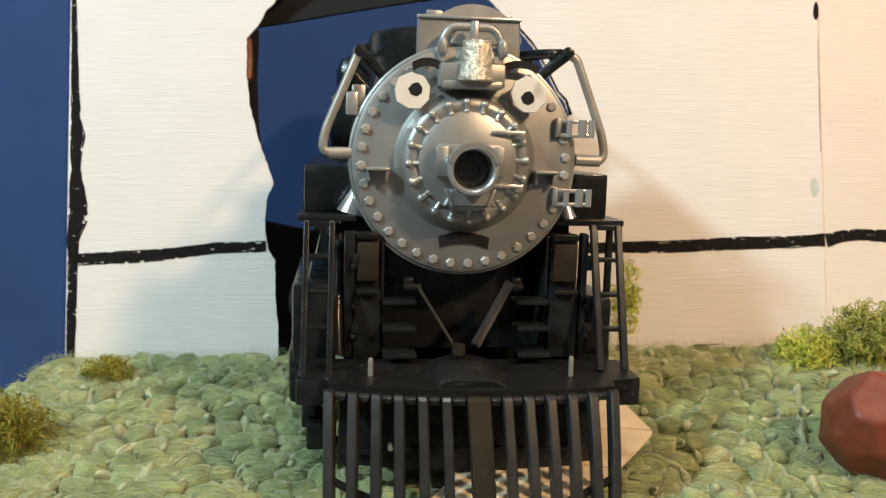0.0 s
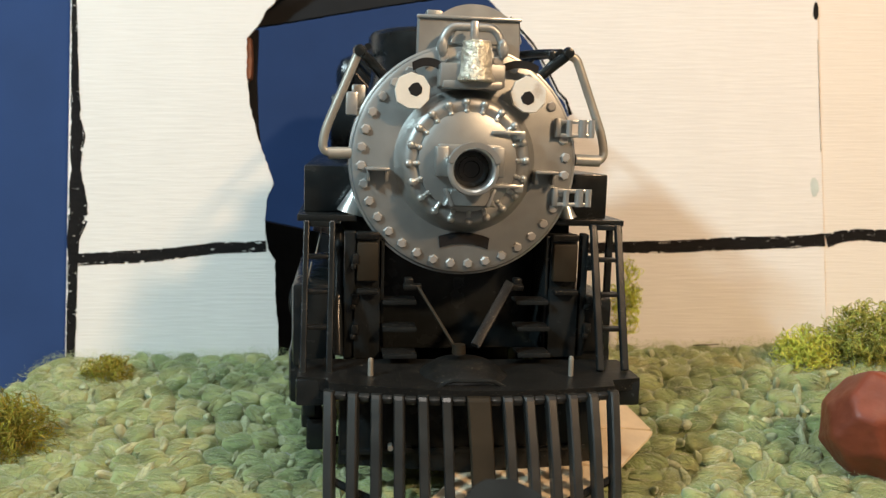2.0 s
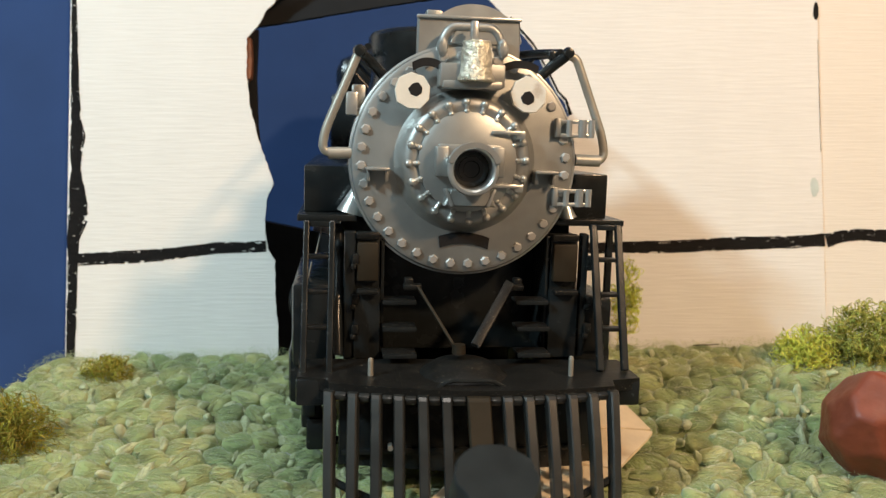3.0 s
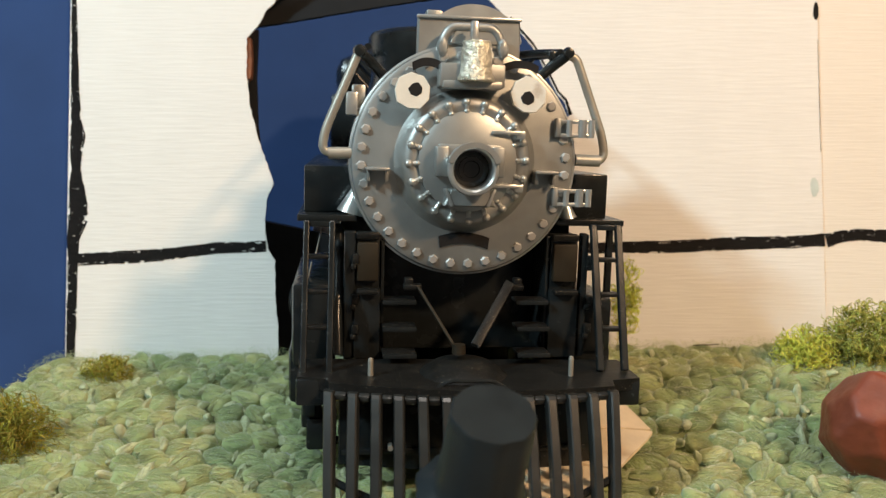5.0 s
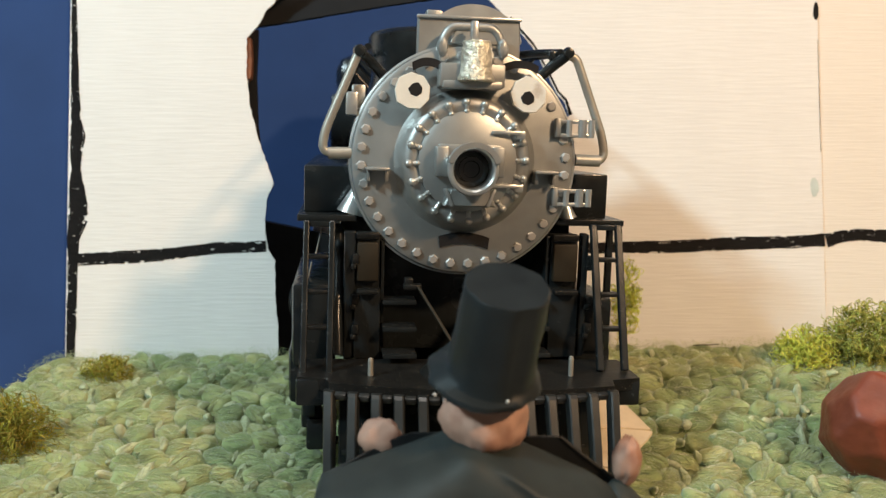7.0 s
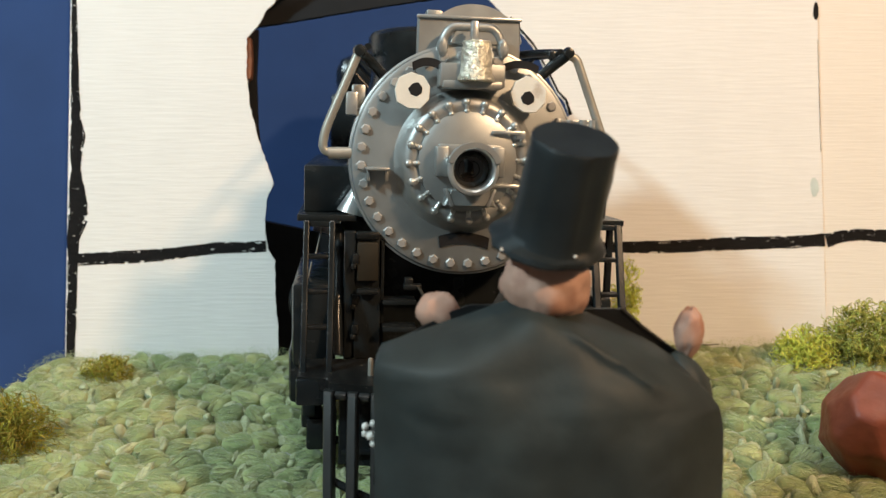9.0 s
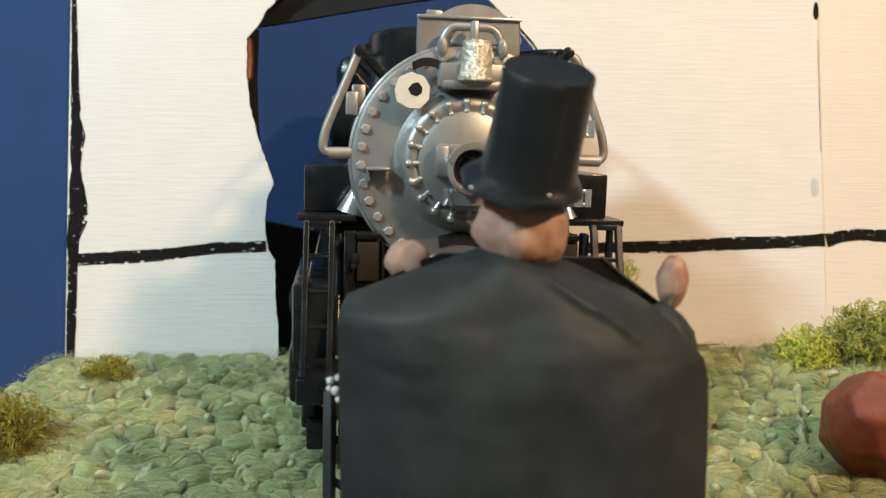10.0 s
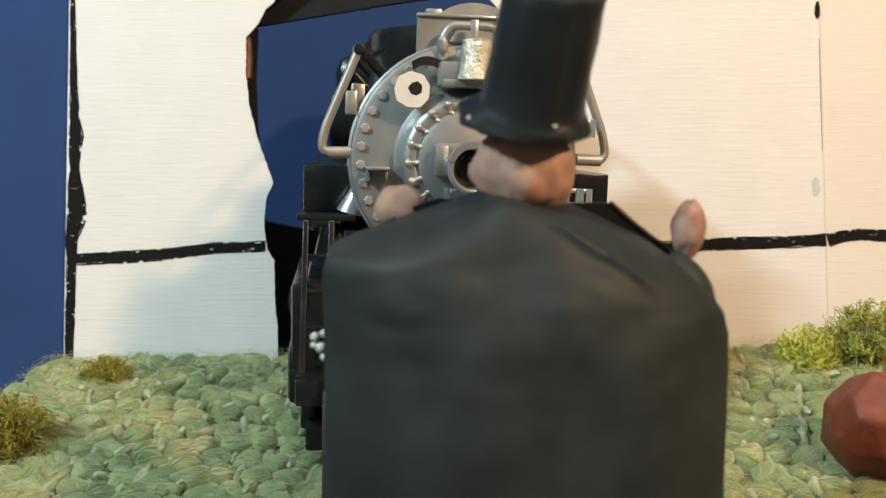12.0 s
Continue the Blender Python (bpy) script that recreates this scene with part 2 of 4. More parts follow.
def knitted_mat():
    rng = random.Random(4)
    mat = new("knitted_mat")
    bm = B()
    nx, ny = 82, 28
    top = [[bm.verts.new((X0 + (X1 - X0) * i / nx, Y0 + (Y1 - Y0) * j / ny,
                          ground_z(X0 + (X1 - X0) * i / nx, Y0 + (Y1 - Y0) * j / ny) - 1.0)) for i in range(nx + 1)] for j in range(ny + 1)]
    for j in range(ny):
        for i in range(nx):
            bm.faces.new((top[j][i], top[j][i + 1], top[j + 1][i + 1], top[j + 1][i]))
    rim = [top[0][i] for i in range(nx + 1)] + [top[j][nx] for j in range(1, ny + 1)] + [top[ny][i] for i in range(nx - 1, -1, -1)] + [top[j][0] for j in range(ny - 1, 0, -1)]
    low = [bm.verts.new((v.co.x, v.co.y, -1.8)) for v in rim]
    for k in range(len(rim)):
        bm.faces.new((rim[k], low[k], low[(k + 1) % len(rim)], rim[(k + 1) % len(rim)]))
    bm.faces.new(low)
    part("backing", bm, MAT_BASE, mat)
    # stitches: plump, lumpy twists of yarn in rows, with thin cream joins between
    verts, faces = [], []
    slots = []

    def lump(centre, a, b, c, turn, rough, slot=0):
        """One plump twist of yarn: a soft core wrapped in loose strands."""
        seed = Vector((rng.random() * 50, rng.random() * 50, 0))
        bend = rng.uniform(-0.3, 0.3)
        twist = rng.uniform(0.7, 1.5) * rng.choice((-1, 1, 1))

        def skin(u, ph, k):
            r = math.sqrt(max(0.0, 1 - abs(u) ** 2.3))
            d = Vector((u, r * math.cos(ph), r * math.sin(ph)))
            f = k * (1 + rough * noise.noise(d * 1.1 + seed) + 0.03 * noise.noise(d * 5 + seed))
            fat = 1 - 0.2 * u * math.copysign(1, seed.x - 25)
            return centre + turn @ Vector((u * a * f, d.y * b * f * fat + bend * a * u * u, d.z * c * f * fat))

        base = len(verts)
        n, m = 12, 14
        for i in range(n + 1):
            for k in range(m):
                verts.append(skin(-math.cos(math.pi * i / n), 2 * math.pi * k / m, 0.985))
        for i in range(n):
            for k in range(m):
                faces.append((base + i * m + k, base + i * m + (k + 1) % m, base + (i + 1) * m + (k + 1) % m, base + (i + 1) * m + k))
                slots.append(slot)
        count = 34 if slot == 0 else 8
        for q in range(count):
            ph0 = math.pi * (q + rng.uniform(0, 1)) / count - 0.15 if slot == 0 else rng.uniform(0, math.pi)
            w = rng.uniform(0.08, 0.19)
            k0 = rng.uniform(0.975, 1.03)
            wav, lo, hi = rng.uniform(0, 6), rng.uniform(-1, -0.4), rng.uniform(0.4, 1)
            base = len(verts)
            n = 6
            for i in range(n + 1):
                u = lo + (hi - lo) * i / n
                ph = ph0 + twist * u * 0.6 + 0.25 * math.sin(wav + 3 * u)
                p = skin(u, ph, k0)
                o = (p - centre).normalized()
                t = turn @ Vector((0, -math.sin(ph), math.cos(ph)))
                ww = w * (0.3 + 0.7 * math.sin(math.pi * (i + 0.5) / (n + 1)))
                verts.extend((p + o * ww, p + t * ww, p - t * ww))
            for i in range(n):
                for k in range(3):
                    faces.append((base + i * 3 + k, base + i * 3 + (k + 1) % 3, base + (i + 1) * 3 + (k + 1) % 3, base + (i + 1) * 3 + k))
                    slots.append(slot)
        # a halo of short felted hairs over the upper side
        for q in range(64 if slot == 0 else 20):
            u, ph = rng.uniform(-0.95, 0.95), rng.uniform(-0.2, math.pi + 0.2)
            p = skin(u, ph, 0.99)
            o = (p - centre).normalized()
            d = (turn @ Vector((rng.gauss(0.5, 0.8), rng.gauss(0, 0.5), 0)) + o * rng.uniform(0.1, 0.9)).normalized()
            w = rng.uniform(0.035, 0.07)
            base = len(verts)
            for i in range(3):
                e = d.orthogonal().normalized()
                e2 = d.cross(e)
                for k in range(3):
                    verts.append(p + e * (w * math.cos(k * 2.094)) + e2 * (w * math.sin(k * 2.094)))
                p = p + d * rng.uniform(0.5, 1.1)
                d = (d - o * 0.3 + Vector((rng.gauss(0, 0.35), rng.gauss(0, 0.35), rng.gauss(0, 0.35)))).normalized()
            for i in range(2):
                for k in range(3):
                    faces.append((base + i * 3 + k, base + i * 3 + (k + 1) % 3, base + (i + 1) * 3 + (k + 1) % 3, base + (i + 1) * 3 + k))
                    slots.append(2)

    row, y = 0, Y0 + 3.0
    while y < Y1 + 3:
        x = X0 + 2 + (row % 2) * 5.0
        while x < X1 - 1:
            px, py = x + rng.uniform(-1.6, 1.6), y + rng.uniform(-1.1, 1.1) + 1.8 * math.sin(x / 23 + row * 0.4)
            turn = Matrix.Rotation(radians(rng.gauss(10 if row % 2 else -12, 17)), 3, "Z") @ Matrix.Rotation(radians(rng.gauss(0, 12)), 3, "Y")
            lump(Vector((px, py, ground_z(px, py) + rng.uniform(-0.4, 1.0))), rng.uniform(4.9, 6.3), rng.uniform(3.8, 4.7), rng.uniform(3.0, 3.9), turn, 0.26)
            if rng.random() < 0.9:
                turn = Matrix.Rotation(radians(rng.gauss(80, 22)), 3, "Z") @ Matrix.Rotation(radians(rng.gauss(0, 25)), 3, "Y")
                qx = px + 5.2
                lump(Vector((qx, py + rng.uniform(-2, 2), ground_z(qx, py) + rng.uniform(0.4, 1.8))), rng.uniform(3.0, 4.6), rng.uniform(1.0, 1.8), rng.uniform(1.0, 1.8), turn, 0.25, 1)
            x += rng.uniform(9.2, 10.8)
        y += 8.4
        row += 1
    me = bpy.data.meshes.new("stitches")
    me.from_pydata([v * 0.001 for v in verts], [], faces)
    me.polygons.foreach_set("use_smooth", [True] * len(me.polygons))
    me.materials.append(YARN)
    me.materials.append(CREAM)
    me.materials.append(FUZZ)
    me.polygons.foreach_set("material_index", slots)
    st = new("stitches", me)
    st.parent = mat
    tagged(st, "plump mottled green handspun stitches", kind="stuff")
    # loose fibres
    verts, faces = [], []
    for _ in range(38000):
        p = Vector((rng.uniform(X0, X1), rng.uniform(Y0, Y1 + 5), 0))
        p.z = ground_z(p.x, p.y) + rng.uniform(2.2, 5.0)
        d = Vector((rng.gauss(0, 1), rng.gauss(0, 0.6), abs(rng.gauss(0, 0.35)))).normalized()
        w = 0.045
        base = len(verts)
        n_seg = 3
        step = rng.uniform(0.4, 0.9)
        for i in range(n_seg + 1):
            o = d.orthogonal().normalized()
            o2 = d.cross(o)
            for k in range(3):
                verts.append(p + o * (w * math.cos(k * 2.094)) + o2 * (w * math.sin(k * 2.094)))
            p = p + d * step
            d = (d + Vector((rng.gauss(0, 0.4), rng.gauss(0, 0.4), rng.gauss(-0.12, 0.35)))).normalized()
        for i in range(n_seg):
            for k in range(3):
                faces.append((base + i * 3 + k, base + i * 3 + (k + 1) % 3, base + (i + 1) * 3 + (k + 1) % 3, base + (i + 1) * 3 + k))
    me = bpy.data.meshes.new("wool_fuzz")
    me.from_pydata([v * 0.001 for v in verts], [], faces)
    me.materials.append(FUZZ)
    fb = new("wool_fuzz", me)
    fb.parent = mat
    tagged(fb, "thin stray wool fibres", kind="stuff")
    tagged(mat, "chunky knitted mat of mottled green handspun wool as grass", "knitted mat")


knitted_mat()


# ---- paper scenery ----
LEAN = Matrix.Translation((0, 0.325, 0.010)) @ Matrix.Rotation(radians(-10), 4, "X")


def ragged(pts, amount, step, seed):
    """A hand-cut line through the points with small waves."""
    rng = random.Random(seed)
    out = []
    for a, b in zip(pts, pts[1:]):
        a, b = Vector(a), Vector(b)
        k = max(1, int((b - a).length / step))
        nrm = Vector((-(b - a).y, (b - a).x)).normalized()
        for i in range(k):
            out.append(tuple(a.lerp(b, i / k) + nrm * (rng.uniform(-amount, amount))))
    return out + [tuple(pts[-1])]


def bristle_line(bm, pts, seed, y0, y1, lines=11):
    """A dry brush stroke: many thin bristle tracks side by side, broken up towards both edges."""
    rng = random.Random(seed)
    track = []
    for (x0, z0, w0), (x1, z1, w1) in zip(pts, pts[1:]):
        k = max(1, int(math.hypot(x1 - x0, z1 - z0) / 0.45))
        track += [(x0 + (x1 - x0) * i / k, z0 + (z1 - z0) * i / k, w0 + (w1 - w0) * i / k) for i in range(k)]
    track.append(pts[-1])
    for b in range(lines + 1):
        # the last pass is the solid heart of the stroke
        heart = b == lines
        u = 0.0 if heart else -1 + 2 * (b + 0.5) / lines
        off, fat = rng.uniform(0, 90), 0.72 * lines if heart else rng.uniform(1.35, 1.9)
        row = None
        for i, (x, z, w) in enumerate(track):
            xa, za, _ = track[max(0, i - 1)]
            xb, zb, _ = track[min(len(track) - 1, i + 1)]
            ln = math.hypot(xb - xa, zb - za)
            nx, nz = -(zb - za) / ln, (xb - xa) / ln
            gate = noise.noise(Vector((i * 0.13 + off, u * 2.0, seed))) + 0.5 * noise.noise(Vector((i * 0.5, off, seed)))
            if not heart and gate < -0.95 + 1.15 * max(0.0, abs(u) - 0.4):
                row = None
                continue
            c = w * (u * 1.03 + 0.13 * noise.noise(Vector((i * 0.08, seed, off))))
            h = w / lines * fat * ((0.95 if heart else 0.75) + (0.2 if heart else 0.5) * noise.noise(Vector((i * 0.4, off, 4))))
            lift = y0 + 0.03 if heart else y0 - 0.02 * (b % 3)
            now = [bm.verts.new((x + nx * (c + e), y, z + nz * (c + e))) for e, y in ((h, lift), (-h, lift), (-h, y1), (h, y1))]
            if row:
                for k in range(4):
                    bm.faces.new((row[k], row[(k + 1) % 4], now[(k + 1) % 4], now[k]))
            row = now
    return bm


HOLE_LEFT = [(-68.8, -8), (-69.4, 18), (-70.7, 32), (-70.8, 46), (-73.9, 51), (-75.4, 63), (-74.5, 72.6), (-71.5, 78.6), (-74.6, 87), (-78.8, 99),
             (-81.8, 111), (-83.6, 125.6), (-83.5, 140.6), (-78.9, 146.2), (-75.1, 152.8), (-70.8, 157.2), (-58, 166), (-40, 169), (-20, 169.5), (0, 167)]
HOLE_RIGHT = [(19.5, 157.2), (27.9, 148.7), (37.5, 137.7), (43.5, 126.8), (48.2, 117.1), (51.4, 113.5), (53.4, 107.5), (48.5, 103.5), (47.5, 90), (47.5, -8)]


def paper_front():
    sheet = new("paper_sheet")
    sheet.matrix_world = LEAN
    cut = ragged(HOLE_LEFT + HOLE_RIGHT, 0.22, 1.6, 5)
    outline = [(-158.6, -8)] + cut + [(161.3, -8), (160.2, 100), (159.5, 172), (-158.8, 172)]
    part("sheet", slab(B(), outline, 0.0, 0.7), PAPER, sheet, "white laid paper with a torn-out opening")
    edge = [(-156.6, -6, 1.7), (-156.2, 20, 1.9), (-156.0, 45, 2.1), (-156.1, 55, 2.4), (-154.2, 64, 3.9), (-154.2, 70, 3.9), (-155.0, 78, 2.9), (-155.4, 85, 2.0),
                       (-155.3, 93, 2.6), (-154.8, 99, 3.0), (-155.6, 106, 2.0), (-156.3, 120, 1.7), (-156.8, 140, 1.3), (-157.3, 157, 1.0), (-157.6, 170, 0.9)]
    part("painted_edge_line", bristle_line(B(), edge, 3, -0.18, 0.05, 11), PAINT, sheet, "rough black brushed line")
    l1 = [(-155.0, 46.4, 2.4), (-132, 47.6, 2.5), (-117, 48.6, 2.5), (-105, 50.0, 2.3), (-96, 51.3, 2.4), (-84, 51.6, 2.1), (-74.6, 52.0, 2.2)]
    part("painted_ground_line", bristle_line(B(), l1, 8, -0.18, 0.05, 11), PAINT, sheet, "rough black brushed line")
    l2 = [(61, 51.2, 2.2), (75, 51.5, 2.3), (99, 51.9, 2.5), (112, 52.6, 2.5), (123, 53.2, 2.6), (140, 53.6, 2.5), (150, 54.0, 2.4), (161.0, 54.6, 2.6)]
    part("painted_ground_line", bristle_line(B(), l2, 9, -0.18, 0.05, 11), PAINT, sheet, "rough black brushed line")
    rim = [(28.6, 149.4, 0.5), (38.2, 138.4, 0.45), (44.2, 127.4, 0.35), (48.9, 117.8, 0.4), (52.2, 114.2, 0.5), (54.2, 107.8, 0.7)]
    part("painted_rim_line", bristle_line(B(), rim, 17, -0.16, 0.05, 4), PAINT, sheet, "thin black line along the torn edge")
    dab = [(158.9, 148.5, 0.3), (158.8, 150.5, 1.2), (158.9, 153, 1.0), (159.0, 156, 0.5)]
    part("paint_dab", bristle_line(B(), dab, 10, -0.18, 0.05, 4), PAINT, sheet)
    blue_dab = [(157.0, 73, 0.6), (157.2, 76, 1.6), (157.0, 79, 1.5), (156.8, 81, 0.7)]
    part("paint_dab", bristle_line(B(), blue_dab, 12, -0.12, 0.05, 4), material("pale_blue_paint", (0.55, 0.62, 0.60), rough=0.7, vary=0.1), sheet, "pale blue paint smudge")
    tagged(sheet, "white ribbed paper house front with black brushed outlines and torn opening", "paper scenery")

    side = new("paper_sheet")
    side.matrix_world = LEAN
    part("sheet", slab(B(), ragged([(150, -8), (150, 172)], 0.1, 9, 7) + [(330, 172), (330, -8)], 0.75, 1.4), PAPER_WARM, side)
    l3 = [(162.0, 54.5, 2.8), (168, 56.2, 2.4), (176, 57.0, 2.3), (187, 56.4, 2.6), (215, 56.0, 2.5), (300, 57, 2.5)]
    part("painted_ground_line", bristle_line(B(), l3, 14, 0.55, 0.8, 11), PAINT, side, "rough black brushed line")
    seam = [(160.0, 92, 0.05), (159.8, 112, 0.1), (159.7, 120, 0.11), (159.5, 140, 0.05)]
    part("seam_line", bristle_line(B(), seam, 15, -0.1, 0.05, 4), PAINT, side)
    tagged(side, "cream paper sheet butted beside the white paper front", "paper scenery")

    blue = part("blue_board", slab(B(), [(-420, -8), (-120, -8), (-120, 171), (-420, 171)], 2.0, 5.0), BLUE)
    blue.matrix_world = LEAN
    tagged(blue, "flat dark blue poster board behind the white paper", "poster board")

    lining = new("card_lining")
    lining.matrix_world = LEAN
    part("top_band", slab(B(), ragged([(-83, 147.8), (-65, 150.6), (-35, 155.8), (0, 161.2), (22, 164.4), (40, 166)], 0.15, 2, 3) + [(40, 173), (-100, 173), (-100, 147)], 8, 10), GREY_CARD, lining)
    part("side_band", slab(B(), [(-100, 95), (-79.2, 95)] + ragged([(-80.5, 105), (-81.2, 125), (-80.6, 147)], 0.1, 3, 4) + [(-100, 147)], 8, 10), GREY_CARD, lining)
    part("torn_edge", slab(B(), ragged([(-84.5, 122), (-82.0, 124), (-81.6, 132), (-82.2, 141), (-84.5, 142)], 0.15, 1.5, 6), 1.0, 4.5), BROWN_EDGE, lining, "torn brown cardboard edge")
    tagged(lining, "charcoal card lining inside the torn opening", "card")


paper_front()


def far_panels():
    p = part("black_panel", slab(B(), [(-130, 0), (-46, 0), (-46, 62.6), (-64, 66.4), (-80.8, 70), (-130, 79)], -2, 2), BLACK_CARD)
    p.matrix_world = mm(0, 362, -1)
    tagged(p, "low black card panel inside the opening", "card")
    w = part("white_card", slab(B(), [(-62, 0), (-30, 0), (-30, 68), (-62, 69)], -0.4, 0.4), PAPER)
    w.matrix_world = mm(0, 380, -1)
    tagged(w, "plain white card standing behind the black card panel", "card")
    b = part("backdrop", slab(B(), [(-700, -2), (500, -2), (500, 700), (-700, 700)], -2, 2), BLUE)
    b.matrix_world = mm(0, 575, 0)
    tagged(b, "large plain blue poster board behind the paper house", "backdrop", kind="structure")


far_panels()


# ---- locomotive ----
def locomotive():
    loco = new("toy_locomotive")
    base = 99.5
    loco.matrix_world = Matrix.Translation((0.0063, 0.236, 0.0998)) @ Matrix.Rotation(radians(7.4), 4, "Z") @ Matrix.Rotation(radians(1.6), 4, "Y") @ mm(0, 0, -base)
    UP = mm(0, 0, base)

    def p(name, bm, mat, parent=None, label="", sharp=35):
        return part(name, bm, mat, parent or loco, label, at=UP if parent is None else None, sharp=sharp)

    # smokebox and boiler
    def bar(bm, a, b, w, d):
        """A flat bevelled bar from a to b, w wide and d deep."""
        a, b = Vector(a), Vector(b)
        z = (b - a).normalized()
        x = (Vector((1, 0, 0)) - z * z.x).normalized()
        m = Matrix((x, z.cross(x), z)).transposed().to_4x4()
        return box(bm, (a + b) / 2, (w, d, (b - a).length), min(0.35, w * 0.25), m)

    p("smokebox", lathe(B(), [(0, 0.4), (32.0, 0.4), (33.8, 1.2), (34.0, 3), (33.2, 4), (33.2, 44), (0, 44)], 72), CHROME, label="bright silver smokebox barrel")
    boiler = p("boiler", lathe(B(), [(0, 44.2), (30.0, 44.2), (27.0, 50), (27.0, 150), (33, 230), (0, 230)], 64), BLACK)
    for y in (75, 110, 148):
        part("boiler_band", lathe(B(), [(26.4, y), (28.2, y), (28.2, y + 3), (26.4, y + 3)], 64), BLACK, boiler)
    p("sand_dome", lathe(B(), [(0, 45.4), (21, 45.2), (23.6, 44.4), (25, 42.8), (25.2, 38), (23.5, 34), (24, 28), (26, 20), (0, 20)], 48,
                         Matrix.Translation((-1, 72, 0)) @ Matrix.Rotation(radians(90), 4, "X")), BLACK, label="rounded black dome on the boiler")
    p("steam_dome", lathe(B(), [(0, 46), (12, 45.6), (17, 43), (19, 38), (19, 28), (0, 28)], 40,
                          Matrix.Translation((0, 150, 0)) @ Matrix.Rotation(radians(90), 4, "X")), BLACK)
    cab = p("cab", box(box(B(), (0, 252, -8), (82, 56, 76), 2), (0, 254, 40), (76, 66, 24), 9), BLACK)
    for s in (-1, 1):
        part("cab_window", box(B(), (s * 41, 252, 12), (1.2, 26, 18), 1.0), GLASS_BLACK, cab)

    # smokebox front
    plate = p("front_plate", lathe(B(), [(0, -0.5), (31.6, -0.5), (32.8, 0.0), (33.3, 0.9), (33.3, 2.2), (0, 2.2)], 96), SILVER, label="round matt silver front plate")
    hexbolt = None
    for i in range(36):
        a = 2 * math.pi * (i + 0.35) / 36
        m = Matrix.Translation((30.3 * math.cos(a) / 1000, -0.0005, 30.3 * math.sin(a) / 1000)) @ Matrix.Rotation(a * 3, 4, "Y")
        if hexbolt is None:
            bm = B()
            lathe(bm, [(1.5, 0.2), (1.5, -0.45), (1.15, -0.8), (0, -0.85)], 6)
            hexbolt = mesh_from("bolt", bm, BOLT, 20)
        o = new("bolt", hexbolt)
        o.parent, o.matrix_basis = plate, m
    door = p("smokebox_door", lathe(B(), [(21.0, -0.4), (20.2, -1.2), (19.2, -2.8), (18.6, -4.6), (17.6, -5.7), (16.2, -6.1), (15.0, -5.9), (14.3, -5.6), (14.2, -6.6), (12.5, -7.3), (7, -8.2), (0, -8.6)], 72),
             SILVER, label="stepped round silver smokebox door")
    stud = None
    for i in range(20):
        a = 2 * math.pi * (i + 0.15) / 20
        m = Matrix.Translation((16.2 * math.cos(a) / 1000, -0.0058, 16.2 * math.sin(a) / 1000)) @ Matrix.Rotation(-a, 4, "Y")
        if stud is None:
            bm = B()
            rod(bm, (-2.6, 0.0, 0), (1.4, -0.4, 0), 0.75, 0.75, 10)
            bmesh.ops.create_uvsphere(bm, u_segments=12, v_segments=8, radius=1.35, matrix=Matrix.Translation((0.9, -0.5, 0)))
            bmesh.ops.create_uvsphere(bm, u_segments=10, v_segments=6, radius=0.95, matrix=Matrix.Translation((-2.2, -0.5, 0)))
            bmesh.ops.scale(bm, vec=(0.86, 0.86, 0.86), verts=bm.verts)
            stud = mesh_from("stud", bm, STUD)
        o = new("stud", stud)
        o.parent, o.matrix_basis = door, m
    for z, w in ((8.6, 8.2), (-6.6, 8.2)):
        part("door_latch", box(box(B(), (10.6, -8.2, z), (w, 1.0, 1.0), 0.25), (14.8, -7.6, z - 0.6), (2.6, 1.4, 2.2), 0.3), CHROME, door)

    # headlight
    light = p("headlight", lathe(B(), [(6.2, -8), (6.4, -10), (6.6, -14), (7.1, -15), (7.25, -16.3), (6.9, -17.0), (6.1, -17.2), (5.6, -16.7), (5.4, -15), (5.2, -11), (0, -10.8)], 48, Matrix.Translation((0, 0, -1.8))), CHROME,
              label="small round silver headlight with dark lens")
    part("lens", lathe(B(), [(5.15, -12.0), (3.6, -12.3), (3.5, -12.9), (2.4, -13.0), (2.2, -12.4), (0, -12.6)], 32, Matrix.Translation((0, 0, -1.8))), GLASS_BLACK, light)
    hood = B()
    arc = [(7.5 * math.cos(t), 7.5 * math.sin(t)) for t in np.linspace(radians(14), radians(166), 24)]
    arc2 = [(6.0 * math.cos(t), 6.0 * math.sin(t)) for t in np.linspace(radians(166), radians(14), 24)]
    slab(hood, arc + arc2, -18.8, -15, 0.3)
    bmesh.ops.translate(hood, vec=(0, 0, -1.8), verts=hood.verts)
    part("hood", hood, SILVER, light)
    for s in (-1, 1):
        part("bracket", box(B(), (s * 8.0, -9.4, 0.2), (3.6, 4.0, 8.6), 0.6), SILVER, light)
    part("foot", slab(B(), [(-7.6, -12.4), (-5.4, -7.4), (5.4, -7.4), (7.6, -12.4)], -12.2, -7.4, 0.4), SILVER, light)
    part("foot_rib", box(B(), (-6.0, -11.4, -9.8), (1.0, 2.6, 5.4), 0.3, Matrix.Rotation(radians(-22), 4, "Y")), CHROME, light)
    part("foot_rib", box(B(), (6.0, -11.4, -9.8), (1.0, 2.6, 5.4), 0.3, Matrix.Rotation(radians(22), 4, "Y")), CHROME, light)
    part("bracket_beam", box(B(), (0, -9.0, 2.5), (18, 2.4, 5), 0.5), SILVER, light)

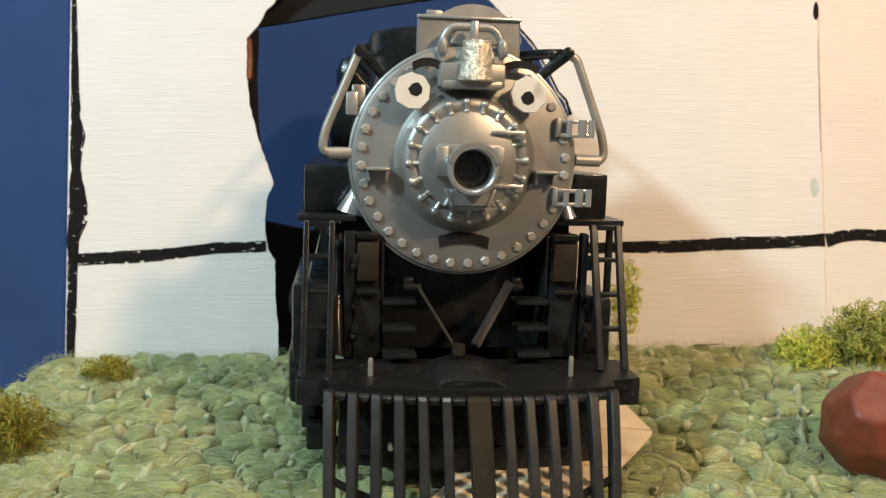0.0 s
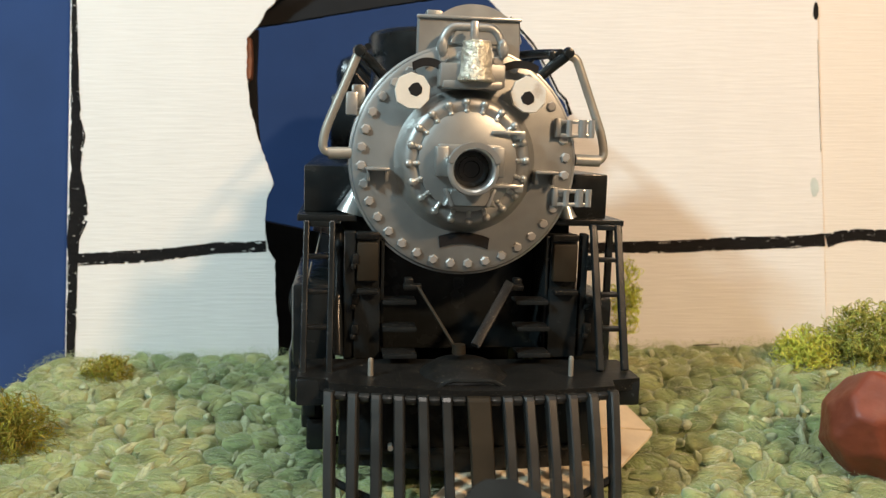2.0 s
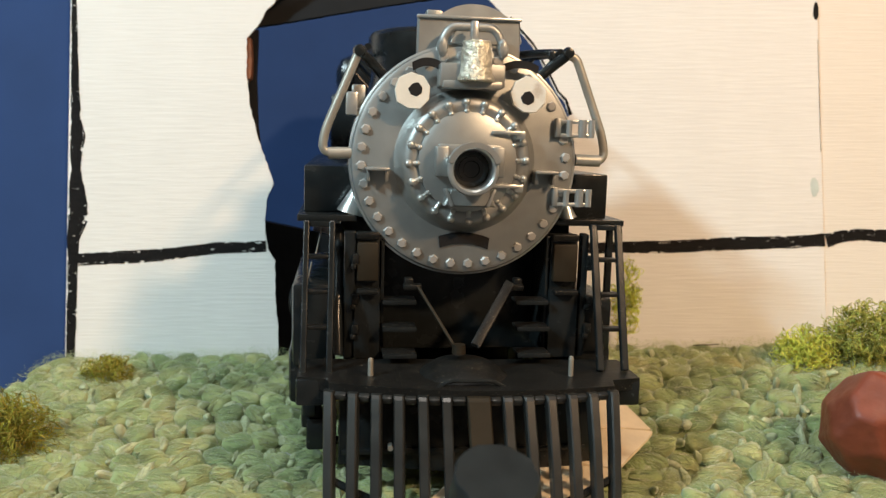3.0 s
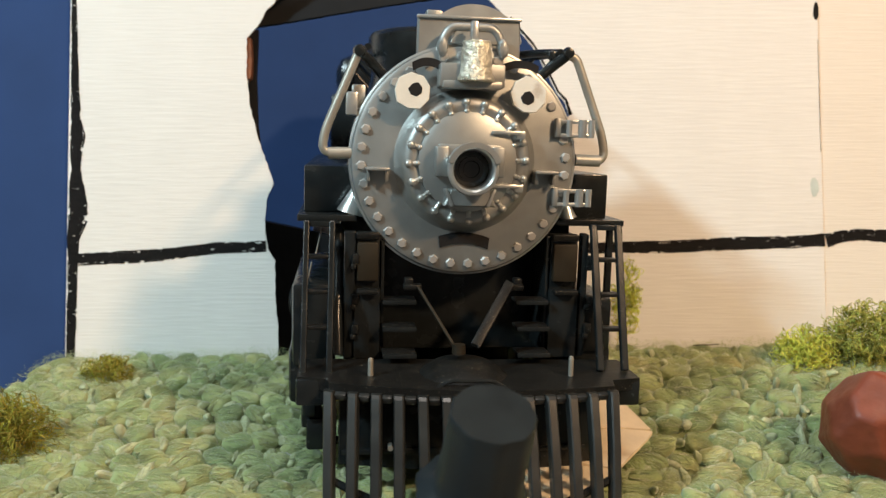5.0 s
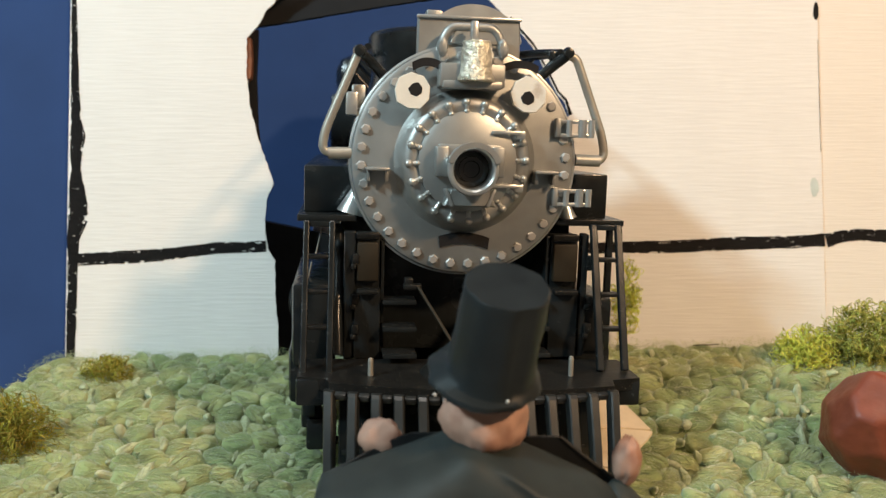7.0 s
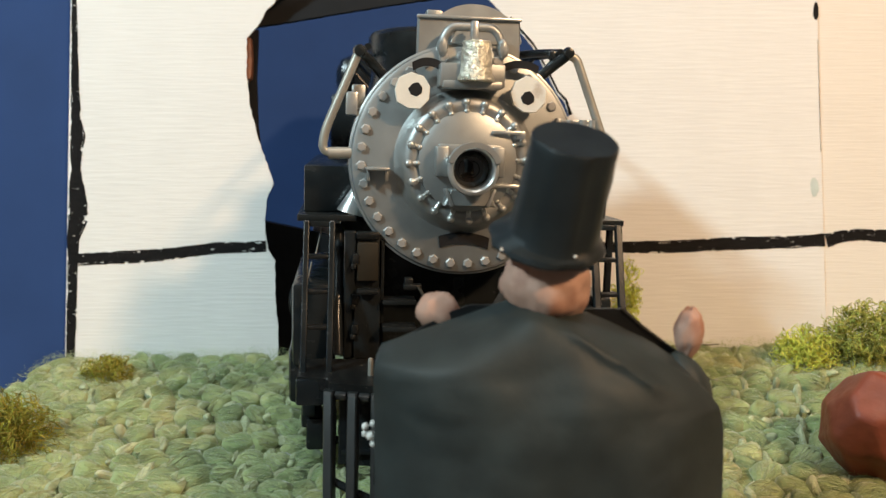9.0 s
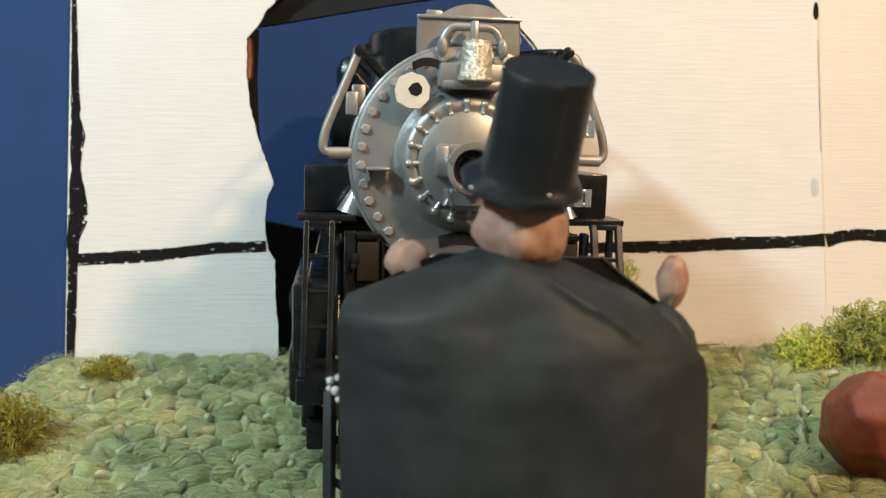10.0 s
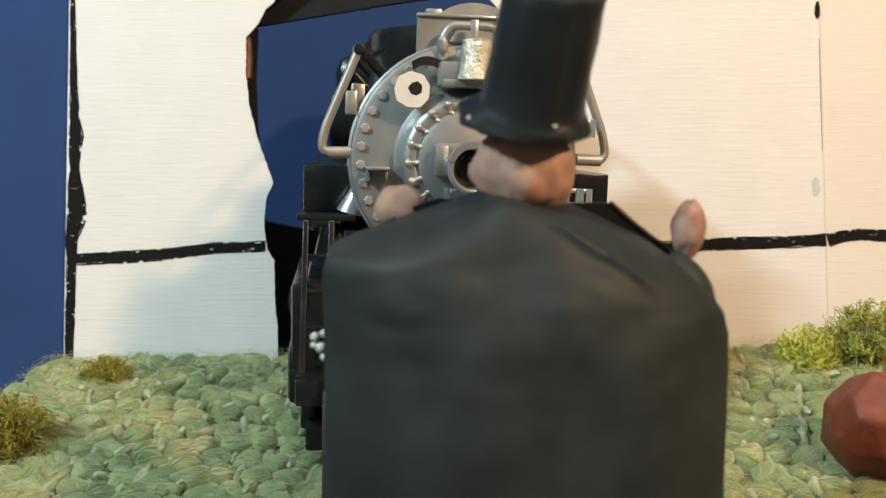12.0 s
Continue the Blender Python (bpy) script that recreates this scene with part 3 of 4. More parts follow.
    # steps on the plate
    for x in (-25.6, 23.6):
        st = p("step", box(B(), (x, -3.2, -2.6), (6.8, 6.0, 0.9), 0.3), SILVER)
        part("step_bracket", box(B(), (x + 2.6, -2.0, -4.4), (1.0, 3.4, 3.6), 0.2), SILVER, st)
        part("step_bracket", box(B(), (x - 2.6, -2.0, -4.4), (1.0, 3.4, 3.6), 0.2), SILVER, st)
    # hinges
    for z in (10.4, -10.0):
        h = p("hinge", box(box(B(), (32.6, -1.6, z + 2.0), (9.6, 1.6, 1.1), 0.3), (32.6, -1.6, z - 2.0), (9.6, 1.6, 1.1), 0.3), CHROME)
        part("hinge_pin", rod(B(), (34.6, -2.0, z - 2.6), (34.6, -2.0, z + 2.6), 1.3, seg=14), CHROME, h)
        part("hinge_pin", rod(B(), (30.6, -2.0, z - 2.4), (30.6, -2.0, z + 2.4), 0.9, seg=12), CHROME, h)
        part("hinge_strap", box(B(), (27.2, -1.5, z + 0.2), (1.6, 2.2, 5.6), 0.4), SILVER, h)
        part("hinge_knuckle", rod(B(), (37.4, -2.0, z - 2.6), (37.4, -2.0, z + 2.6), 1.0, seg=12), CHROME, h)

    # number plate, yoke and bell
    np_ = p("number_board", slab(B(), [(-14.4, 28.5), (-14.2, 41.8), (16.3, 41.5), (16.5, 28.5)], 5, 7.5, 0.5), SILVER, label="plain rectangular silver board above the boiler")
    part("rim", box(B(), (1.0, 5.0, 41.6), (31.0, 2.0, 0.9), 0.3), CHROME, np_)
    arch = [(4.2 + 15.5 * math.cos(t), 34 + 13.5 * math.sin(t)) for t in np.linspace(radians(8), radians(172), 32)]
    p("curved_cover", slab(B(), arch, 16, 34, 0.8), CHROME, label="curved silver cover behind the board")
    p("vent_box", box(B(), (-7.5, 24, 44.6), (5, 6, 3), 0.5), SILVER)
    br = p("bell_bracket", box(box(B(), (0.4, -3.5, 24.2), (18.6, 9, 6.6), 0.6), (0.4, -5.4, 21.6), (17, 6, 2.2), 0.5), SILVER)
    part("yoke", tube(B(), [(-7.3, 0.5, 28), (-7.3, 0.5, 35), (-5.0, 0.5, 38.4), (7.4, 0.5, 38.4), (9.8, 0.5, 35), (9.8, 0.5, 28)], 1.3, 12, bend=2.6), SILVER, br)
    part("yoke_web", slab(B(), [(-5.4, 33.6), (-3.8, 37.6), (8.0, 37.6), (9.6, 33.6)], 0, 2.0, 0.3), SILVER, br)
    for x in (-7.5, 10.0):
        part("yoke_boss", lathe(B(), [(0, -2.6), (1.1, -2.4), (1.5, -1.8), (1.5, 2), (0, 2)], 20, Matrix.Translation((x, 0, 32.4)) @ Matrix.Diagonal((1, 1, 1.9, 1))), SILVER, br)
    bell = p("bell", lathe(B(), [(0, 33.6), (3.6, 33.6), (4.1, 33.1), (4.2, 30.5), (4.35, 27), (4.6, 24.6), (5.2, 23.4), (5.2, 22.7), (4.2, 22.4), (0, 22.6)], 40,
                           Matrix.Translation((1.2, -8, 0)) @ Matrix.Rotation(radians(90), 4, "X")), FOIL, label="polished silver bell")
    part("hanger", box(B(), (1.0, -4.6, 36.0), (2.2, 2.0, 7.0), 0.6), CHROME, bell)

    # eyes, brows and mouth of cut card
    def disc(cx, cz, r, y0, y1, n, seed, wob=0.05):
        rng = random.Random(seed)
        return slab(B(), [(cx + r * (1 + rng.uniform(-wob, wob)) * math.cos(2 * math.pi * (i + 0.4) / n), cz + r * (1 + rng.uniform(-wob, wob)) * math.sin(2 * math.pi * (i + 0.4) / n)) for i in range(n)], y0, y1, 0.15)

    for cx, cz, qx, qz, sd in ((-16.3, 19.4, -15.4, 19.9, 1), (16.9, 19.5, 16.7, 18.5, 2)):
        eye = p("eye", disc(cx, cz, 5.25, -6.6, -4.8, 9, sd), WHITE_FOAM, label="white cut-out eye disc")
        part("pupil", disc(qx, qz, 2.0, -6.75, -6.5, 7, sd + 7, 0.1), BLACK_CARD, eye)
        part("peg", rod(B(), (cx, -5, cz), (cx, -0.3, cz), 2.0, seg=12), SILVER, eye)

    def band(x0, x1, zc, sag, w, y, tilt=0.0):
        k = 10
        top = [(x0 + (x1 - x0) * i / k, zc + sag * (1 - (2 * i / k - 1) ** 2) + tilt * (i / k - 0.5) + w / 2) for i in range(k + 1)]
        bot = [(x * 0.94 + 0.06 * (x0 + x1) / 2, z - w) for x, z in top[::-1]]
        return slab(B(), top + bot, y, y + 0.35)

    p("eyebrow", band(-16.4, -6.6, 26.0, 1.8, 2.4, -4.2, -0.6), BLACK_CARD, label="arched black card eyebrow")
    p("eyebrow", band(9.0, 20.2, 26.6, 1.5, 2.2, -4.2, 0.2), BLACK_CARD, label="arched black card eyebrow")
    p("mouth", band(-7.2, 8.1, -24.0, 1.4, 3.4, -0.95, -0.4), BLACK_CARD, label="down-curved black card mouth")

    # handrails
    hl = p("handrail", tube(B(), [(-33, 2, 1.6), (-41.6, 2, 1.6), (-40.6, 2, 8), (-31.4, 2, 30.0)], 1.3, 12, bend=4), RAIL, label="bent nickel handrail")
    part("sleeve", rod(B(), (-33, 2, 1.6), (-39.6, 2, 1.4), 1.75, seg=14), RAIL, hl)
    part("stanchion", tube(B(), [(-31.2, 2, 30.4), (-28.5, 4, 28.8), (-21.0, 8, 21.8)], 1.6, 12), BLACK, hl)
    part("knob", lathe(B(), [(0, -2), (1.5, -1.6), (2.0, 0), (1.5, 1.6), (0, 2)], 16, Matrix.Translation((-31.0, 2, 30.6))), BLACK, hl)
    hr = p("handrail", tube(B(), [(34, 2, 1.0), (43.2, 2, 1.0), (42.2, 2, 8), (33.0, 2, 31.0), (30.0, 2, 32.0)], 1.3, 12, bend=4), RAIL, label="bent nickel handrail")
    part("sleeve", rod(B(), (34, 2, 1.2), (41.6, 2, 1.0), 1.75, seg=14), RAIL, hr)
    part("stanchion", tube(B(), [(30.6, 2, 32.2), (28.0, 4, 30.0), (22.0, 9, 24.4)], 1.6, 12), BLACK, hr)
    part("stanchion", tube(B(), [(28.0, 5, 31.6), (24.0, 9, 25.6)], 1.2, 12), BLACK, hr)
    part("stanchion", tube(B(), [(28.6, 4, 32.6), (25.0, 16, 33.6), (20.6, 25, 33.8)], 1.3, 12), BLACK, hr)
    part("knob", lathe(B(), [(0, -2), (1.4, -1.6), (1.9, 0), (1.4, 1.6), (0, 2)], 16, Matrix.Translation((30.4, 2, 32.4))), BLACK, hr)
    part("knob", lathe(B(), [(0, -2), (1.2, -1.6), (1.6, 0), (1.2, 1.6), (0, 2)], 16, Matrix.Translation((26.6, 6, 32.0))), BLACK, hr)
    for s in (-1, 1):
        br = p("boiler_rail", tube(B(), [(s * 28.5, 6, 32.4), (s * 29.5, 50, 35.4), (s * 29.5, 222, 36.4)], 1.0, 10), BLACK)
        for y in (40, 90, 140, 190):
            part("rail_post", rod(B(), (s * 29.3, y, 34.6), (s * 15, y, 20), 0.8, seg=8), BLACK, br)
    p("side_fitting", box(box(B(), (-33.0, 3.5, 15.8), (3.4, 6, 6.6), 0.5), (-31.0, 8, 18), (4, 6, 7), 0.6), CHROME, label="small silver fitting on the smokebox side")

    # side boxes, decks, cones
    p("side_box", box(B(), (-39.6, 82, -9.6), (14.6, 140, 14.0), 0.5), BLACK)
    p("side_box", box(B(), (40.8, 82, -10.4), (14.6, 140, 14.0), 0.5), BLACK)
    p("deck", box(B(), (-39.8, 110, -17.6), (17.4, 214, 1.9), 0.3), BLACK)
    p("deck", box(B(), (40.2, 110, -18.0), (21.4, 214, 1.9), 0.3), BLACK)
    p("cone", rod(B(), (-33.0, 8, -16.4), (-30.4, 8, -7.4), 4.2, 1.2, 24), CHROME, label="bright silver cone")
    p("cone", rod(B(), (34.4, 8, -17.0), (33.4, 8, -12.0), 2.8, 1.0, 24), CHROME, label="bright silver cone")

    # front ladders: slanted stiles, a head bar and three dusty rungs
    for tops, feet, w, levels in (((-45.6, -38.3), (-45.95, -38.7), 1.75, ((-3.6, -28.2), (-7.1, -37.8), (-10.6, -47.4))),
                                  ((40.15, 47.85), (39.7, 47.05), 2.1, ((-3.7, -28.5), (-7.4, -38.5), (-10.9, -48.1)))):
        mid = (tops[0] + tops[1]) / 2
        lad = p("ladder", box(B(), (mid, 0.2, -19.0), (tops[1] - tops[0] + w, 2.0, 1.6), 0.2), BLACK, label="black front ladder")
        for x0, x1 in zip(tops, feet):
            part("stile", bar(B(), (x0, 0, -18.2), (x1, -15.0, -59.4), w, 2.0), BLACK, lad, sharp=15)
        for y, z in levels:
            part("rung", box(B(), (mid - 0.2, y + 1.4, z), (tops[1] - tops[0] - w + 0.4, 3.6, 1.1), 0.2), DUSTY, lad)
    p("rear_post", box(B(), (48.6, 9, -38), (2.0, 2.0, 40), 0.3), BLACK)

    for a, b in (((-41.5, 14, -22.0), (-43.5, 14, -30.5)), ((-44.5, 12, -32), (-46.0, 12, -39.0))):
        p("pale_wire", rod(B(), a, b, 0.28, seg=6), RAIL, label="thin pale wire behind the ladder")

    # recessed front with posts, cabinets, treads and braces round a dark void
    p("frame_front", box(B(), (1, 34, -40), (74, 34, 42), 1), BLACK)
    p("saddle", lathe(B(), [(25, 5), (31.8, 5), (31.8, 17), (25, 17)], 64, Matrix.Translation((0, 0, -1.5))), BLACK)
    for x, w in ((-33.0, 3.4), (37.9, 2.2)):
        post = p("corner_post", box(B(), (x, 1.5, -40), (w, 4, 38), 0.5), BLACK)
        for z in (-29, -41, -50):
            part("clip", box(box(B(), (x + 1.6, -1.0, z), (2.0, 2.2, 3.0), 0.4), (x + 1.0, -1.4, z - 2.2), (1.6, 1.6, 1.6), 0.4), DUSTY, post)
    for s, xc, w in ((-1, -27.9, 6.2), (1, 31.6, 7.4)):
        c = p("cabinet", box(box(B(), (xc, 2.5, -48.6), (w + 1.6, 8, 21), 0.5), (xc, 4.5, -30), (w + 1.0, 8, 17), 0.4), BLACK)
        part("plaque", box(B(), (xc, -0.6, -29.8), (w, 2.2, 11.4), 0.4), BRONZE, c, "dull brown plaque")
        part("ledge", box(B(), (xc, -2.6, -38.4), (w, 3.4, 1.3), 0.3), DUSTY, c)
        part("cap", box(B(), (xc, -0.2, -22.2), (w + 0.6, 2.6, 2.2), 0.5), DUSTY, c)
        p("cheek", box(B(), (xc - s * (w / 2 + 1.4), 9, -40), (1.0, 17, 36), 0.2), BLACK)
        cx = -18.5 if s < 0 else 21.4
        for i, z in enumerate((-41.4, -48.9, -56.3)):
            tread = p("tread", box(B(), (cx, 0.2 - 2.4 * i, z), (9.9, 7.4, 0.9), 0.25), DUSTY)
            part("tread_lip", box(B(), (cx, -3.4 - 2.4 * i, z - 0.2), (9.9, 0.6, 1.3), 0.15), BLACK, tread)
        p("brace_foot", box(box(B(), (-14.6 if s < 0 else 16.2, -1.2, -37.2), (5.4, 3.6, 1.6), 0.4), (-15.6 if s < 0 else 17.4, 0.6, -36), (2.6, 3.0, 2.6), 0.5), DUSTY)
        if s < 0:
            p("brace", bar(B(), (-13.1, -3, -36.9), (-3.1, -16, -52.6), 0.9, 0.9), BRONZE)
        else:
            brace = p("brace", bar(B(), (14.4, -3, -35.6), (2.2, -16, -51.4), 2.9, 1.8), DUSTY)
            part("rib", bar(B(), (15.0, -4.0, -36.0), (2.8, -17.0, -51.8), 0.5, 0.7), DUSTY, brace)
        pin = p("pin", rod(B(), (-27.3 if s < 0 else 29.6, -19, -62), (-27.4 if s < 0 else 29.5, -19, -54.6), 0.75, 0.75, 12), RAIL, label="thin steel pin")
        part("tip", lathe(B(), [(0, -1.0), (0.6, -0.7), (0.75, 0), (0, 0)], 12, Matrix.Translation((-27.4 if s < 0 else 29.5, -19, -54.6)) @ Matrix.Rotation(radians(-90), 4, "X")), RAIL, pin)
    p("steam_pipe", tube(B(), [(-36.2, 10, -20), (-36.4, 6, -36), (-36.6, 0, -46), (-36.2, -4, -57)], 1.5, 12), BLACK)

    p("coupler_mound", lathe(B(), [(0, 5.4), (4, 5.2), (8, 4.0), (11.5, 1.7), (13.2, 0), (0, 0)], 32, Matrix.Translation((-1.2, -16, -60)) @ Matrix.Rotation(radians(90), 4, "X")), DUSTY)
    p("pin_cap", rod(B(), (-2.8, -18, -53), (-2.8, -18, -50.4), 2.0, 1.8, 14), BRONZE)
    p("grab_bar", tube(B(), [(-10.5, -28, -60), (-6.5, -29, -57.6), (4.6, -29, -57.6), (9.0, -28, -60)], 0.6, 8, bend=1.5), BLACK)

    # pilot beam, bowed deck and slats
    def bow(x):
        return -33.8 - 0.045 * x + 0.0037 * x * x

    front = [(-38.6 + 78 * i / 20, bow(-38.6 + 78 * i / 20) + 1.4) for i in range(21)]
    bm = B()
    top = [(-47.4, -2), (-47.4, -20), (-39.6, -22)] + front + [(40.6, -23), (49.4, -21), (49.4, -2)]
    a = [bm.verts.new((x, y, -59.2 - 0.012 * x)) for x, y in top]
    b = [bm.verts.new((x, y, -62.6 - 0.012 * x)) for x, y in top]
    bm.faces.new(a)
    bm.faces.new(b[::-1])
    for i in range(len(top)):
        j = (i + 1) % len(top)
        bm.faces.new((a[i], b[i], b[j], a[j]))
    p("pilot_deck", bm, DUSTY, label="dusty black pilot deck")
    for x0, x1, z in ((-47.6, -38.8, -62.8), (41.4, 49.6, -64.2)):
        p("beam_end", box(B(), ((x0 + x1) / 2, -11.5, z), (x1 - x0, 20, 7.4), 0.8), BLACK)
    tops = (-38.6, -32.3, -26.2, -20.3, -14.1, -7.9, 0.5, 8.2, 14.0, 20.1, 26.1, 32.2, 38.5)
    feet = (-38.4, -32.6, -26.5, -20.5, -13.9, -7.5, 1.4, 8.9, 14.9, 20.7, 26.3, 32.2, 37.4)
    for x0, x1 in zip(tops, feet):
        w = 6.1 if x0 == 0.5 else 2.65
        bm = B()
        y0, y1 = bow(x0), bow(x0) - 9.5
        lean = math.degrees(math.atan2(bow(x0 + 0.5) - bow(x0 - 0.5), 1.0))
        rot = Matrix.Rotation(radians(lean * 1.2), 4, "Z")
        prof = [(-w / 2, 1.6), (-w / 2, -0.8), (-w / 2 + 0.35, -1.2), (w / 2 - 0.35, -1.2), (w / 2, -0.8), (w / 2, 1.6)]
        rings = []
        for (x, y, z) in ((x0, y0 + 0.9, -60.7), (x0, y0, -61.5), ((x0 + x1) / 2, (y0 + y1) / 2 - 0.3, -74), (x1, y1, -88.5)):
            rings.append([bm.verts.new(Vector((x, y, z)) + rot @ Vector((u, v, 0))) for u, v in prof])
        for r0, r1 in zip(rings, rings[1:]):
            for i in range(6):
                bm.faces.new((r0[i], r0[(i + 1) % 6], r1[(i + 1) % 6], r1[i]))
        bm.faces.new(rings[0])
        bm.faces.new(rings[-1][::-1])
        p("pilot_slat", bm, BRONZE if w > 4 else SLAT, sharp=15)
    for x0, x1 in zip(tops, tops[1:]):
        # short bevelled spacers that hold the slats apart
        xa, xb = x0 + (3.2 if x0 == 0.5 else 1.5), x1 - (3.2 if x1 == 0.5 else 1.5)
        xm = (xa + xb) / 2
        lean = math.atan2(bow(xm + 0.5) - bow(xm - 0.5), 1.0)
        p("slat_spacer", box(B(), (xm, bow(xm) + 1.3, -62.0), (xb - xa, 2.4, 1.9), 0.5, Matrix.Rotation(lean, 4, "Z") @ Matrix.Rotation(radians(18), 4, "X")), SLAT)
    p("pilot_foot_bar", tube(B(), smooth_path([(x, bow(x) - 6.0, -82.6 - 9.0 * (1 - (x / 38) ** 2)) for x in (-38, -28, -14, 0, 12, 24, 37)], 4), 1.1, 8), BLACK)

    # running gear
    apron = p("apron", slab(B(), [(-36, -62.4), (37.2, -62.4), (37.2, -88.6), (0, -88.4), (-36, -85)], -17.5, -14.5, 0.3), BLACK)
    for x, z in ((-21.5, -79.5), (31.5, -77), (23.5, -69)):
        part("pipe_stub", rod(B(), (x, -17.4, z), (x, -20.4, z), 0.8, seg=10), RAIL, apron)
    part("cross_bar", box(B(), (0, -18.2, -81), (70, 1.6, 1.6), 0.3), BLACK, apron)
    p("truck_frame", box(box(B(), (0, 8, -76), (62, 30, 18), 1.5), (0, -6, -80), (68, 6, 5), 1), BLACK)
    p("axle_rod", rod(B(), (-40, 0, -84.5), (40, 0, -84.5), 1.2, seg=10), BLACK)
    for s in (-1, 1):
        cy = p("steam_cylinder", lathe(B(), [(0, 26), (8, 26), (10.6, 27), (11, 29), (11, 68), (0, 68)], 36, Matrix.Translation((s * 38.5 - 2.6, 0, -48))), BLACK, label="black steam cylinder")
        part("cylinder_ring", lathe(B(), [(10.9, 29), (11.5, 29.4), (11.5, 31), (10.9, 31.4)], 36, Matrix.Translation((s * 38.5 - 2.6, 0, -48))), BLACK, cy)
        p("cylinder_block", box(box(B(), (s * 43.5 - 0.6, 38, -66), (14, 66, 18), 2), (s * 43.2 - 0.6, 34, -50), (12.6, 62, 18 if s > 0 else 26), 2), BLACK)
        jx = -41 if s < 0 else 34
        p("journal_box", box(box(box(B(), (jx, 4, -82), (9, 12, 10), 1), (jx + s * 3, 2, -77), (6, 6, 7), 1), (jx + s * 3.6, -2, -73), (4, 5, 5), 0.8), BLACK)
        for y, r in ((14, 12), (84, 24), (136, 24), (188, 24), (240, 15)):
            wh = p("wheel", lathe(B(), [(0, -3), (r * 0.25, -3.2), (r * 0.3, -2), (r * 0.8, -2), (r * 0.84, -3), (r, -3), (r, 2), (r + 2, 2.4), (r + 2, 4), (0, 4)], 40,
                                  Matrix.Translation((s * 30, y, -98.5 + r + 2)) @ Matrix.Rotation(radians(-90 * s), 4, "Z")), BLACK)
            part("tyre", lathe(B(), [(r - 1.0, -3.2), (r + 0.1, -3.2), (r + 0.1, 2), (r - 1, 2)], 40,
                               Matrix.Translation((s * 30, y, -98.5 + r + 2)) @ Matrix.Rotation(radians(-90 * s), 4, "Z")), RAIL, wh)
        p("side_rod", box(B(), (s * 36, 136, -76), (2, 124, 4), 0.8), RAIL)
    p("underframe", box(B(), (0, 150, -62), (52, 210, 36), 2), BLACK)
    tagged(loco, "black and silver toy steam locomotive with a card face", "toy locomotive")
    return loco


locomotive()


# ---- things on the mat ----
def moss(name, centre, size, count, mat, label, seed, r=0.32, upright=0.3):
    """A clump of springy branching strands."""
    rng = random.Random(seed)
    verts, faces = [], []
    c, s = Vector(centre), Vector(size)

    def strand(p, d, n, w, depth):
        base = len(verts)
        for i in range(n + 1):
            o = d.orthogonal().normalized()
            o2 = d.cross(o)
            ww = w * (1 - 0.45 * i / n)
            for k in range(4):
                verts.append(p + o * (ww * math.cos(k * 1.5708)) + o2 * (ww * math.sin(k * 1.5708)))
            if i == n:
                break
            p = p + d * rng.uniform(0.9, 1.7)
            q = Vector(((p.x - c.x) / s.x, (p.y - c.y) / s.y, (p.z - c.z) / s.z))
            pull = Vector((-q.x, -q.y, -q.z)) * (0.9 if q.length > 1 else 0.0)
            d = (d + Vector((rng.gauss(0, 0.5), rng.gauss(0, 0.5), rng.gauss(0.03, 0.5))) + pull).normalized()
            if depth and rng.random() < 0.35:
                strand_later.append((p.copy(), (d + Vector((rng.gauss(0, 0.8), rng.gauss(0, 0.8), rng.gauss(0.2, 0.7)))).normalized(), max(2, n - 3), w * 0.8, depth - 1))
        for i in range(n):
            for k in range(4):
                faces.append((base + i * 4 + k, base + i * 4 + (k + 1) % 4, base + (i + 1) * 4 + (k + 1) % 4, base + (i + 1) * 4 + k))

    for _ in range(count):
        while True:
            q = Vector((rng.uniform(-1, 1), rng.uniform(-1, 1), rng.uniform(-1, 0.9)))
            if q.length < 1:
                break
        lump = 0.75 + 0.35 * noise.noise(q * 2.2 + Vector((seed, 0, 0)))
        p = c + Vector((q.x * s.x, q.y * s.y, q.z * s.z)) * lump
        d = (Vector((rng.gauss(0, 1), rng.gauss(0, 1), rng.gauss(upright, 0.8))) + q * 0.8).normalized()
        strand_later = []
        strand(p, d, rng.randint(5, 8), r * rng.uniform(0.8, 1.2), 1)
        for args in strand_later:
            strand(*args)
    z0 = min(v.z for v in verts)
    org = Vector((c.x, c.y, z0))
    me = bpy.data.meshes.new(name)
    me.from_pydata([(v - org) * 0.001 for v in verts], [], faces)
    me.polygons.foreach_set("use_smooth", [True] * len(me.polygons))
    me.materials.append(mat)
    ob = new(name, me)
    ob.matrix_world = mm(*org)
    tagged(ob, label, "moss clump", group="moss clumps on the set")
    return ob


moss("moss_clump", (-141, 247, 10.5), (18, 10, 15), 560, MOSS_DARK, "olive brown dry moss clump on the knitted mat", 3, r=0.2)
moss("moss_clump", (-129, 296, 17), (10, 7, 6.5), 130, MOSS_DARK, "small dark olive moss clump on the knitted mat", 5, r=0.22)
moss("moss_clump", (73, 314, 40), (6, 4, 21), 130, MOSS_LIME, "tall thin yellow-green moss against the paper", 6, r=0.24, upright=1.0)
moss("moss_clump", (138, 296, 24.5), (12.5, 8, 11), 230, MOSS_LIME, "bright lime green moss clump beside the stone", 7, r=0.25)
moss("moss_clump", (163, 297, 31), (19, 11, 14.5), 430, MOSS_GREEN, "dense green moss bush behind the red stone", 8, r=0.27)


